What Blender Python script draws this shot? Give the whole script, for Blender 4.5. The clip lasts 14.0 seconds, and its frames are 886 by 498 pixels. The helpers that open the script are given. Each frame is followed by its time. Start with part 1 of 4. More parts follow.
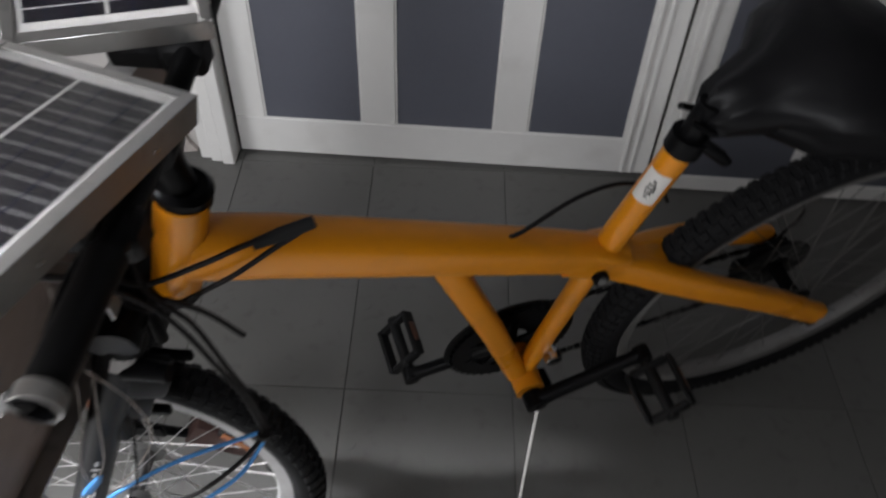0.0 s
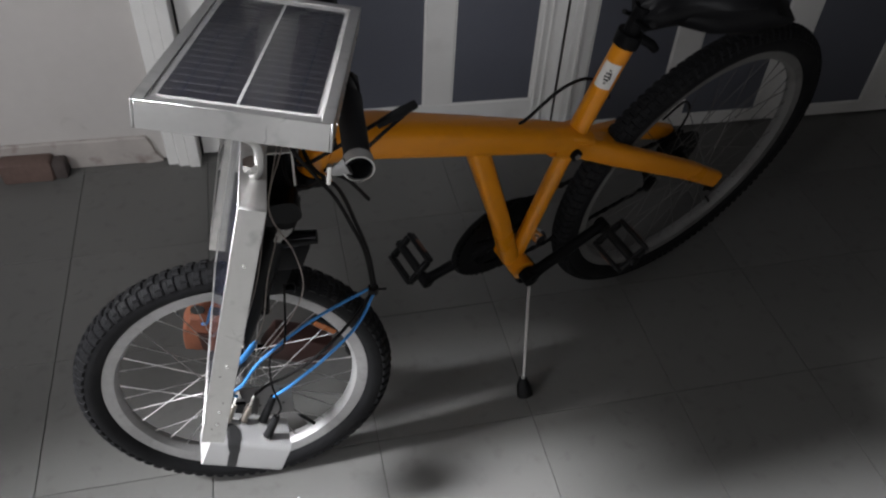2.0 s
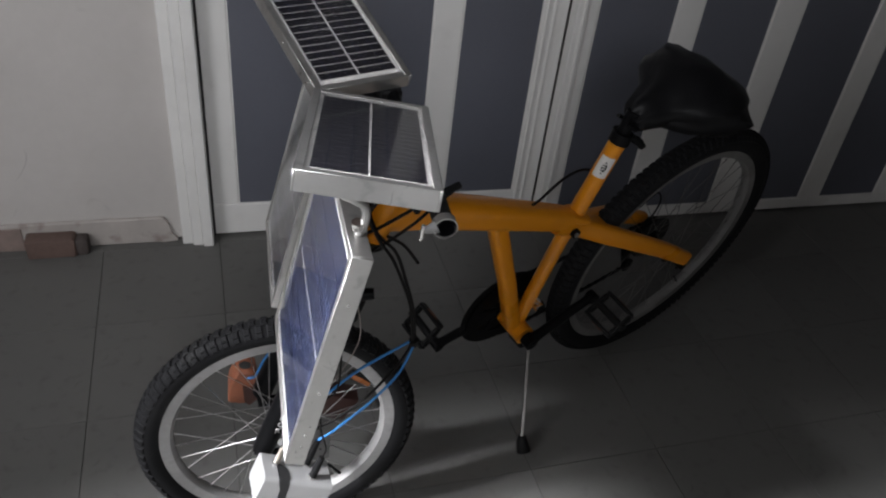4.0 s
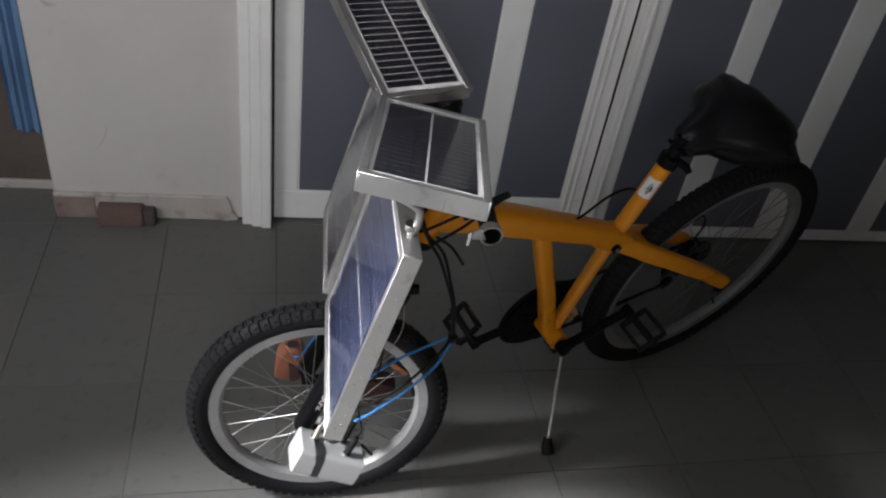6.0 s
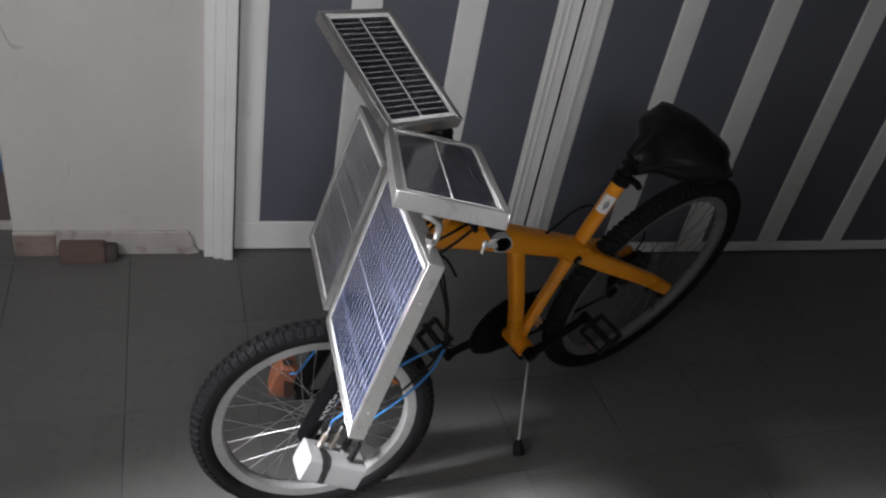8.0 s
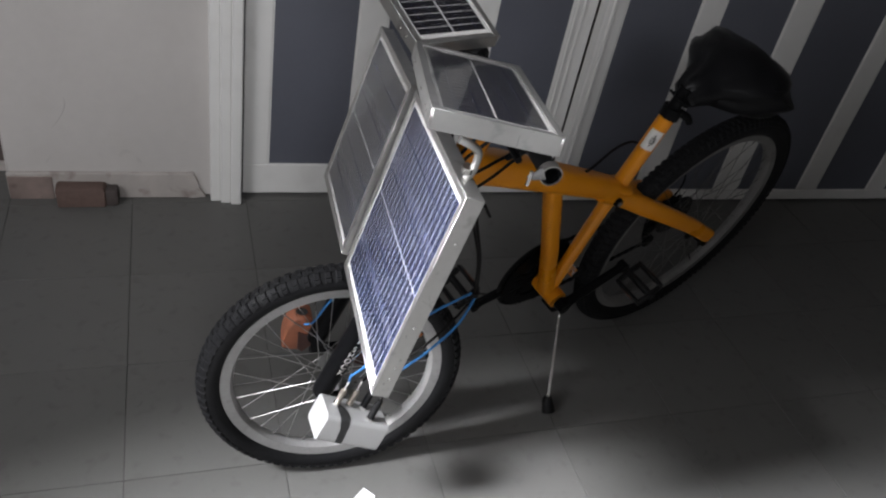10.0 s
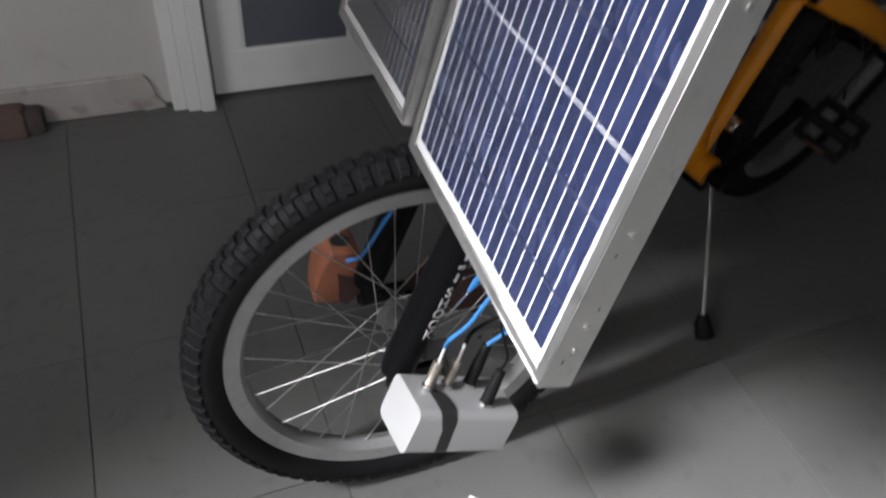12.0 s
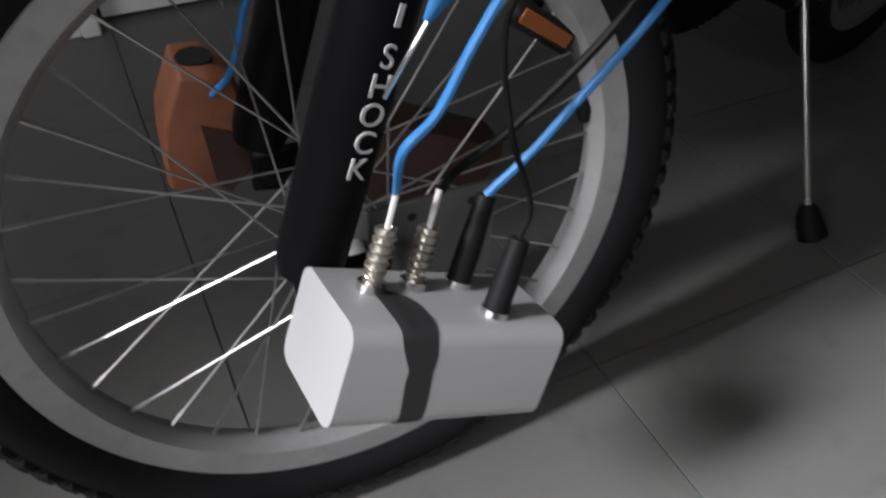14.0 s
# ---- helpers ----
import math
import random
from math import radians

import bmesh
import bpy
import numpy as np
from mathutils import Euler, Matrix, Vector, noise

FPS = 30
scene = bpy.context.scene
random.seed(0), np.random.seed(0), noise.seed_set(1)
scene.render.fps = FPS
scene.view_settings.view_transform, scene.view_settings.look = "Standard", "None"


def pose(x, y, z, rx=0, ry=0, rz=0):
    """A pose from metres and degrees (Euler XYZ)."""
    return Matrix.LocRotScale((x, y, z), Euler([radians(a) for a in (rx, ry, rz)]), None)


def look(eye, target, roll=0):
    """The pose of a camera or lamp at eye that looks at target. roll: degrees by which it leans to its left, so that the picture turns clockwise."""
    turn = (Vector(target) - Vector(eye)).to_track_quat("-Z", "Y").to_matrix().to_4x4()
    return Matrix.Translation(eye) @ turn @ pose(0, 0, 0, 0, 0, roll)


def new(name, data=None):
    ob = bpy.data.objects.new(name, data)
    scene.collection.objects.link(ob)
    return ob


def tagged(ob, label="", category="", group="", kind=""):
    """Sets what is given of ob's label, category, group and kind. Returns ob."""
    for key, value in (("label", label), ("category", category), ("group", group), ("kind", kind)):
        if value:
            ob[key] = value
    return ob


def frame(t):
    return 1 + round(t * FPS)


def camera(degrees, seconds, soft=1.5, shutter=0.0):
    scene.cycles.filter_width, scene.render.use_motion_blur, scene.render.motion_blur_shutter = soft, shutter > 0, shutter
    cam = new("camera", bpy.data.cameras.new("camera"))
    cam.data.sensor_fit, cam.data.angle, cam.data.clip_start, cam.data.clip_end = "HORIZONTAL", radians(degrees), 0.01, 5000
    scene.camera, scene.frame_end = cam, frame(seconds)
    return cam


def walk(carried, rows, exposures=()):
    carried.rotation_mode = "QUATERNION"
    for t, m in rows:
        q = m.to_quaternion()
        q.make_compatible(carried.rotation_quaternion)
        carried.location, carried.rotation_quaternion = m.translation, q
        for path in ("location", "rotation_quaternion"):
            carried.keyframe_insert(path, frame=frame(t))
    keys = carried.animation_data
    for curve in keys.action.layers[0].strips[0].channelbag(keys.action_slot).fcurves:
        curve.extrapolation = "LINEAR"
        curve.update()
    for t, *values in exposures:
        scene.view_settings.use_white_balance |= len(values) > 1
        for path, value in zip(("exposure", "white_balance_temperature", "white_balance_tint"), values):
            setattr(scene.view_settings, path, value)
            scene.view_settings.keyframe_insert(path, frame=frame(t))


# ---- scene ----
cam = camera(58.0, 14.0, soft=2.15, shutter=0.5)
PATH = [
    (0, (0.221, -1.394, 1.227), (0.192, -0.041, -0.245), 2.7),
    (0.5, (0.124, -1.536, 1.243), (0.209, -0.164, -0.21), 1.3),
    (1, (0.103, -1.613, 1.272), (0.113, -0.227, -0.17), 0.8),
    (1.5, (0.049, -1.674, 1.284), (0.167, -0.284, -0.149), 0.2),
    (2, (-0.044, -1.739, 1.296), (0.287, -0.338, -0.093), 3.5),
    (2.5, (-0.045, -1.784, 1.332), (0.258, -0.301, 0.025), 3.4),
    (3, (-0.117, -1.833, 1.36), (0.321, -0.323, 0.124), 2.2),
    (3.2, (-0.148, -1.855, 1.366), (0.313, -0.314, 0.178), 3.0),
    (5.3, (-0.247, -1.911, 1.423), (0.24, -0.41, 0.193), 10.1),
    (5.5, (-0.25, -1.923, 1.435), (0.239, -0.392, 0.244), 9.8),
    (6, (-0.234, -1.94, 1.429), (0.141, -0.396, 0.214), 9.6),
    (6.5, (-0.228, -1.954, 1.435), (0.09, -0.368, 0.258), 7.3),
    (7, (-0.309, -1.994, 1.453), (0.191, -0.43, 0.312), 8.5),
    (7.5, (-0.379, -2.029, 1.46), (0.201, -0.438, 0.395), 9.9),
    (8, (-0.412, -2.036, 1.46), (0.192, -0.487, 0.349), 11.6),
    (8.2, (-0.411, -2.044, 1.46), (0.218, -0.507, 0.346), 11.9),
    (10.3, (-0.398, -1.875, 1.321), (0.18, -0.391, 0.111), 11.9),
    (10.5, (-0.379, -1.832, 1.298), (0.242, -0.355, 0.102), 12.5),
    (11, (-0.326, -1.716, 1.172), (0.157, -0.223, -0.067), 8.4),
    (11.5, (-0.345, -1.606, 1.054), (0.129, -0.159, -0.242), 8.6),
    (12, (-0.372, -1.487, 0.932), (0.197, -0.136, -0.428), 4.9),
    (12.5, (-0.337, -1.414, 0.784), (0.233, -0.142, -0.65), 3.6),
    (13, (-0.3, -1.364, 0.673), (0.347, -0.072, -0.711), 4.3),
    (13.5, (-0.274, -1.333, 0.584), (0.38, -0.021, -0.777), 3.4),
    (14, (-0.261, -1.302, 0.553), (0.327, 0.086, -0.76), -0.9),
]
walk(cam, [(t, look(eye, target, roll)) for t, eye, target, roll in PATH], [(0.0, 0.75), (1.0, 0.5), (3.2, 0.1), (8.2, 0.1), (10.5, 0.15), (11.5, 0.0), (12.0, -0.25), (13.0, -0.53), (13.5, -0.6), (14.0, -0.57)])

# ---- light ----
world = bpy.data.worlds.new("world")
scene.world = world
world.use_nodes = True
wn = world.node_tree.nodes
sky = wn.new("ShaderNodeTexSky")
sky.sky_type, sky.sun_disc = "NISHITA", False
sky.sun_elevation, sky.sun_rotation = radians(25), radians(270)
world.node_tree.links.new(sky.outputs[0], wn["Background"].inputs[0])
wn["Background"].inputs[1].default_value = 0.05


def area_lamp(name, place, target, wide, high, watts, colour):
    data = bpy.data.lights.new(name, "AREA")
    data.shape, data.size, data.size_y, data.energy, data.color = "RECTANGLE", wide, high, watts, colour
    ob = new(name, data)
    ob.matrix_world = look(place, target)
    return ob


key = bpy.data.lights.new("key_lamp", "SPOT")
key.energy, key.color, key.spot_size, key.spot_blend, key.shadow_soft_size = 1620.0, (0.97, 0.98, 1.03), radians(46.2), 0.16, 0.33
new("key_lamp", key).matrix_world = look((-2.10, -1.42, 1.96), (-0.02, -2.10, 0.0))
# Two fill lights added from the left and above; their sources are unseen.
area_lamp("left_fill_light", (-2.26, -1.9, 1.5), (-0.7, -0.8, 0.2), 1.7, 1.2, 47.0, (0.97, 0.975, 1.01))
area_lamp("top_fill_light", (-1.35, -1.9, 2.64), (-0.6, -0.6, 0.4), 1.2, 1.2, 4.5, (0.97, 0.98, 1.02))
# Fill light added behind the viewer to brighten the doors.
front_fill = bpy.data.lights.new("front_fill_light", "SPOT")
front_fill.energy, front_fill.color, front_fill.spot_size, front_fill.spot_blend, front_fill.shadow_soft_size = 66.0, (0.97, 0.98, 1.025), radians(58), 1.0, 0.3
new("front_fill_light", front_fill).matrix_world = look((-0.45, -2.75, 1.80), (-0.22, 0.0, 0.74))
scene.view_settings.exposure = 0.0


# ---- materials ----
def ramp(nt, stops):
    node = nt.nodes.new("ShaderNodeValToRGB")
    while len(node.color_ramp.elements) < len(stops):
        node.color_ramp.elements.new(0.5)
    for el, (at, col) in zip(node.color_ramp.elements, stops):
        el.position, el.color = at, (*col, 1)
    return node


def surface(name, colour, rough=0.5, metal=0.0, vary=0.15, grain=60.0, blotch=4.0, bump=0.1, rough_vary=0.15, coat=0.0, dirt=None, dirt_amount=0.5, shine=0.5):
    """Base colour varied at two scales, with roughness wear and fine relief, in metres of the object."""
    m = bpy.data.materials.new(name)
    m.use_nodes = True
    nt, links = m.node_tree, m.node_tree.links
    b = nt.nodes["Principled BSDF"]
    tc = nt.nodes.new("ShaderNodeTexCoord")
    fine, wide = nt.nodes.new("ShaderNodeTexNoise"), nt.nodes.new("ShaderNodeTexNoise")
    for node, scale, detail in ((fine, grain, 6.0), (wide, blotch, 4.0)):
        links.new(tc.outputs["Object"], node.inputs["Vector"])
        node.inputs["Scale"].default_value, node.inputs["Detail"].default_value = scale, detail
    dark = tuple(c * (1 - vary) for c in colour)
    light = tuple(min(1, c * (1 + vary)) for c in colour)
    r1 = ramp(nt, [(0.3, dark), (0.7, light)])
    links.new(wide.outputs["Fac"], r1.inputs["Fac"])
    mix = nt.nodes.new("ShaderNodeMix")
    mix.data_type, mix.blend_type = "RGBA", "MULTIPLY"
    mix.inputs[0].default_value = 0.5
    r2 = ramp(nt, [(0.3, (1 - vary,) * 3), (0.65, (1.0,) * 3)])
    links.new(fine.outputs["Fac"], r2.inputs["Fac"])
    links.new(r1.outputs["Color"], mix.inputs[6])
    links.new(r2.outputs["Color"], mix.inputs[7])
    out = mix.outputs[2]
    if dirt:
        spots = nt.nodes.new("ShaderNodeTexNoise")
        links.new(tc.outputs["Object"], spots.inputs["Vector"])
        spots.inputs["Scale"].default_value, spots.inputs["Detail"].default_value = blotch * 3.1, 8.0
        r3 = ramp(nt, [(0.56, (0, 0, 0)), (0.72, (dirt_amount,) * 3)])
        links.new(spots.outputs["Fac"], r3.inputs["Fac"])
        mix2 = nt.nodes.new("ShaderNodeMix")
        mix2.data_type = "RGBA"
        links.new(r3.outputs["Color"], mix2.inputs[0])
        links.new(out, mix2.inputs[6])
        mix2.inputs[7].default_value = (*dirt, 1)
        out = mix2.outputs[2]
    links.new(out, b.inputs["Base Color"])
    rr = nt.nodes.new("ShaderNodeMapRange")
    rr.inputs[3].default_value, rr.inputs[4].default_value = max(0.02, rough - rough_vary), min(1, rough + rough_vary)
    links.new(wide.outputs["Fac"], rr.inputs[0])
    links.new(rr.outputs[0], b.inputs["Roughness"])
    b.inputs["Metallic"].default_value = metal
    b.inputs["Coat Weight"].default_value = coat
    b.inputs["Specular IOR Level"].default_value = shine
    if bump:
        bp = nt.nodes.new("ShaderNodeBump")
        bp.inputs["Strength"].default_value, bp.inputs["Distance"].default_value = bump, 0.002
        links.new(fine.outputs["Fac"], bp.inputs["Height"])
        links.new(bp.outputs[0], b.inputs["Normal"])
    return m


def piece_surface(name, colour, rough, vary, grain=40.0, blotch=5.0, bump=0.05, coat=0.0, metal=0.0, dirt=None, dirt_amount=0.5):
    """As surface(), with each piece a little lighter or darker than its neighbours."""
    m = surface(name, colour, rough, metal, vary * 0.6, grain, blotch, bump, 0.1, coat, dirt, dirt_amount)
    nt, links = m.node_tree, m.node_tree.links
    b = nt.nodes["Principled BSDF"]
    info = nt.nodes.new("ShaderNodeObjectInfo")
    span = nt.nodes.new("ShaderNodeMapRange")
    span.inputs[3].default_value, span.inputs[4].default_value = 1 - vary, 1 + vary
    links.new(info.outputs["Random"], span.inputs[0])
    hsv = nt.nodes.new("ShaderNodeHueSaturation")
    old = b.inputs["Base Color"].links[0].from_socket
    links.new(old, hsv.inputs["Color"])
    links.new(span.outputs[0], hsv.inputs["Value"])
    links.new(hsv.outputs[0], b.inputs["Base Color"])
    return m


M_TILE = piece_surface("floor_tile_glaze", (0.130, 0.128, 0.122), 0.42, 0.05, 90, 9, 0.06, dirt=(0.075, 0.072, 0.068), dirt_amount=0.35)
M_TILE.node_tree.nodes["Principled BSDF"].inputs["Specular IOR Level"].default_value = 0.22
M_GROUT = surface("grout", (0.068, 0.066, 0.062), 0.9, vary=0.25, grain=200)
M_PLASTER = surface("white_plaster", (0.50, 0.475, 0.455), 0.75, vary=0.06, grain=35, blotch=3, bump=0.35, dirt=(0.45, 0.42, 0.39), dirt_amount=0.25)


def add_marks(m, scale, width, dark, amount, cover=0.56):
    """Thin wandering scratches, broken into patches, over a surface's base colour."""
    nt, links = m.node_tree, m.node_tree.links
    b = nt.nodes["Principled BSDF"]
    tc = nt.nodes.new("ShaderNodeTexCoord")
    line, patch = nt.nodes.new("ShaderNodeTexNoise"), nt.nodes.new("ShaderNodeTexNoise")
    for node, sc, detail in ((line, scale, 2.0), (patch, scale * 1.7, 3.0)):
        links.new(tc.outputs["Object"], node.inputs["Vector"])
        node.inputs["Scale"].default_value, node.inputs["Detail"].default_value = sc, detail
    ops = []
    for op, value in (("SUBTRACT", 0.5), ("ABSOLUTE", 0.0), ("LESS_THAN", width)):
        node = nt.nodes.new("ShaderNodeMath")
        node.operation, node.inputs[1].default_value = op, value
        links.new(ops[-1].outputs[0] if ops else line.outputs["Fac"], node.inputs[0])
        ops.append(node)
    gate = nt.nodes.new("ShaderNodeMapRange")
    gate.inputs[1].default_value, gate.inputs[2].default_value, gate.inputs[4].default_value = cover, cover + 0.08, amount
    links.new(patch.outputs["Fac"], gate.inputs[0])
    both = nt.nodes.new("ShaderNodeMath")
    both.operation = "MULTIPLY"
    links.new(ops[-1].outputs[0], both.inputs[0]), links.new(gate.outputs[0], both.inputs[1])
    mix = nt.nodes.new("ShaderNodeMix")
    mix.data_type = "RGBA"
    links.new(both.outputs[0], mix.inputs[0])
    links.new(b.inputs["Base Color"].links[0].from_socket, mix.inputs[6])
    mix.inputs[7].default_value = (*dark, 1)
    links.new(mix.outputs[2], b.inputs["Base Color"])


add_marks(M_PLASTER, 2.3, 0.0035, (0.22, 0.2, 0.19), 0.6)
add_marks(M_TILE, 7.0, 0.003, (0.05, 0.048, 0.046), 0.6, 0.62)
M_SKIRT = surface("skirting_tile", (0.42, 0.385, 0.36), 0.55, vary=0.12, grain=50, blotch=7, dirt=(0.20, 0.155, 0.135), dirt_amount=0.75)
M_STAIN = surface("stained_skirting", (0.23, 0.175, 0.155), 0.8, vary=0.25, grain=40, blotch=9, bump=0.3, dirt=(0.10, 0.07, 0.06), dirt_amount=0.8)
M_RUST = surface("bare_clay_patch", (0.135, 0.088, 0.074), 0.85, vary=0.3, grain=80, bump=0.5)
M_DARK_END = surface("dark_end_clay", (0.07, 0.056, 0.052), 0.9, vary=0.3, grain=80)
M_DOOR = surface("white_door_paint", (0.74, 0.73, 0.71), 0.38, vary=0.04, grain=30, blotch=3, bump=0.05, dirt=(0.5, 0.48, 0.45), dirt_amount=0.25)
M_PANE = surface("grey_frosted_pane", (0.115, 0.12, 0.145), 0.34, vary=0.07, grain=120, blotch=2.5, bump=0.03)
M_RUBBER_GAP = surface("door_seal", (0.03, 0.03, 0.03), 0.8)
# Recess and back room: missing light put into a dark wall colour.
M_SHADE_WALL = surface("shade_painted_wall", (0.09, 0.07, 0.062), 0.8, vary=0.2)
M_BLUE_CLOTH = surface("blue_cloth", (0.12, 0.22, 0.38), 0.85, vary=0.2, grain=150)
M_YELLOW = surface("yellow_bike_paint", (0.60, 0.215, 0.005), 0.33, vary=0.07, grain=40, bump=0.02, coat=0.08, dirt=(0.3, 0.12, 0.02), dirt_amount=0.3, shine=0.35)
M_DECAL = surface("white_decal", (0.6, 0.58, 0.55), 0.5)
M_LABEL = surface("silver_label", (0.75, 0.74, 0.72), 0.35, vary=0.1, grain=60)
M_BLACK = surface("black_painted_steel", (0.0045, 0.0045, 0.005), 0.34, vary=0.3, grain=80, bump=0.05, shine=0.07)
M_PLASTIC = surface("black_plastic", (0.010, 0.010, 0.0104), 0.5, vary=0.2, grain=120, bump=0.1, shine=0.12)
M_SADDLE = surface("black_plastic_bag", (0.007, 0.007, 0.0078), 0.36, vary=0.3, grain=25, bump=0.6, shine=0.13)
M_RUBBER = surface("tyre_rubber", (0.011, 0.011, 0.0118), 0.62, vary=0.25, grain=120, bump=0.2, dirt=(0.03, 0.0295, 0.028), dirt_amount=0.3, shine=0.1)
M_RIM = surface("alloy_rim", (0.31, 0.305, 0.30), 0.5, metal=0.3, vary=0.16, grain=140, blotch=14, bump=0.15, dirt=(0.17, 0.165, 0.16), dirt_amount=0.4)
M_SPOKE = surface("steel_spoke", (0.45, 0.44, 0.43), 0.3, metal=0.9, vary=0.1)
# Darker copies of spoke and rim: rear wheel's shade put into the colour.
M_SPOKE_SHADED = surface("shaded_spoke", (0.12, 0.115, 0.11), 0.6, metal=0.4, vary=0.2)
M_RIM_SHADED = surface("shaded_rim", (0.19, 0.185, 0.18), 0.6, metal=0.3, vary=0.15, grain=60, blotch=7, dirt=(0.08, 0.06, 0.055))
M_STEEL = surface("bright_steel", (0.72, 0.71, 0.69), 0.22, metal=1.0, vary=0.08)
M_ALU = surface("aluminium_profile", (0.50, 0.495, 0.48), 0.4, metal=0.88, vary=0.07, grain=150, blotch=10, bump=0.04, dirt=(0.2, 0.195, 0.19), dirt_amount=0.5)
M_SHEET = surface("white_back_sheet", (0.68, 0.67, 0.655), 0.3, vary=0.03)
M_BACK = surface("panel_back", (0.26, 0.20, 0.175), 0.6, vary=0.2, grain=30, blotch=9, dirt=(0.15, 0.12, 0.105), dirt_amount=0.5)
M_CELL = piece_surface("blue_silicon_cell", (0.018, 0.024, 0.060), 0.25, 0.18, 160, 30, 0.02, coat=0.1)
M_CELL_DARK = piece_surface("dark_silicon_cell", (0.010, 0.0092, 0.0135), 0.3, 0.15, 160, 30, 0.02)
M_BOX = surface("white_box_plastic", (0.35, 0.348, 0.345), 0.42, vary=0.03, grain=60, blotch=12, bump=0.03)
M_BOX_BAND = surface("dark_box_band", (0.055, 0.055, 0.056), 0.5, vary=0.1)
M_WIRE_BLUE = surface("blue_wire", (0.040, 0.185, 0.44), 0.45, vary=0.1, shine=0.25)
M_WIRE_BLACK = surface("black_wire", (0.009, 0.008, 0.008), 0.55, shine=0.1)
M_WIRE_GREY = surface("grey_wire", (0.26, 0.225, 0.20), 0.5)
M_PLATE = surface("dull_plate", (0.17, 0.168, 0.165), 0.6, metal=0.3, vary=0.15)
M_TIN = surface("tinned_wire", (0.66, 0.65, 0.62), 0.5, metal=0.3)
M_SPRING = surface("nickel_plug", (0.62, 0.57, 0.50), 0.3, metal=0.9)
M_CLAY = surface("orange_plastic", (0.24, 0.080, 0.040), 0.65, vary=0.25, grain=60, blotch=18, bump=0.25, dirt=(0.12, 0.05, 0.035), dirt_amount=0.6)
M_CLAY_DARK = surface("red_brown_plastic", (0.055, 0.022, 0.017), 0.65, vary=0.25)
M_AMBER = surface("dirty_amber_reflector", (0.09, 0.03, 0.012), 0.4, vary=0.3, grain=120)
M_AMBER_CLEAN = surface("amber_reflector", (0.22, 0.065, 0.012), 0.3, vary=0.2, grain=200)
# Grey of grazing reflections put into this panel's cell colour.
M_CELL_SHEEN = piece_surface("sheen_painted_cell", (0.020, 0.023, 0.036), 0.25, 0.15, 160, 30, 0.02, coat=0.1)
add_marks(M_ALU, 14.0, 0.004, (0.2, 0.19, 0.18), 0.5, 0.58)
M_PAPER = surface("white_paper", (0.74, 0.74, 0.76), 0.7, vary=0.02)
M_INK_HOLE = surface("ink_and_hole_black", (0.01, 0.01, 0.01), 0.6)
# Unseen walls and ceiling kept dark to cut bounced and mirrored light.
M_LOW_BOUNCE = surface("low_bounce_paint", (0.24, 0.23, 0.22), 0.85, vary=0.05, grain=25)
M_CEIL = surface("low_bounce_ceiling", (0.3, 0.29, 0.28), 0.85, vary=0.05, grain=25)


# ---- mesh helpers ----
BASE = {}
UPRIGHT = Matrix.Identity(4)
# the bicycle's own frame, which leans on the kickstand
LEANING = pose(-0.0238, -0.0811, 0.0838, 9.4, -0.43, -0.33) @ Matrix.Scale(0.9448, 4)
# the frame of all that turns with the handlebar
STEERED = pose(-0.0359, -0.1411, 0.0815, 7.19, 0.13, 0.07) @ Matrix.Scale(0.9038, 4)
place = {"frame": UPRIGHT}


def thing(name, base, label, category, group="", kind=""):
    ob = new(name)
    ob.empty_display_size = 0.05
    ob.location = place["frame"] @ Vector(base)
    BASE[ob] = Vector(ob.location)
    return tagged(ob, label, category, group, kind)


def part(name, bm, material, parent=None, label="", smooth=True):
    """Links a bmesh, given in metres of the frame in use, as one mesh under a thing or a part."""
    me = bpy.data.meshes.new(name)
    base = BASE.get(parent, Vector((0, 0, 0)))
    bmesh.ops.transform(bm, verts=bm.verts, matrix=Matrix.Translation(-base) @ place["frame"])
    bmesh.ops.recalc_face_normals(bm, faces=bm.faces)
    bm.to_mesh(me)
    bm.free()
    me.materials.append(material)
    if smooth:
        me.shade_smooth()
        me.set_sharp_from_angle(angle=radians(38))
    ob = new(name, me)
    BASE[ob] = base
    if parent:
        ob.parent = parent
    return tagged(ob, label)


def box(bm, centre, size, axes=None, bevel=0.0, segs=1):
    """A box of the given size, turned by axes (three columns), with rounded edges."""
    m = Matrix.Translation(centre) @ (axes.to_4x4() if axes else Matrix.Identity(4)) @ Matrix.Diagonal((*size, 1))
    made = bmesh.ops.create_cube(bm, size=1.0, matrix=m)["verts"]
    if bevel:
        edges = list({e for v in made for e in v.link_edges})
        bmesh.ops.bevel(bm, geom=edges, offset=bevel, segments=segs, profile=0.5, affect="EDGES")
    return bm


def slab(lo, hi, bevel=0.0, bm=None):
    bm = bm or bmesh.new()
    lo, hi = Vector(lo), Vector(hi)
    return box(bm, (lo + hi) / 2, hi - lo, bevel=bevel)


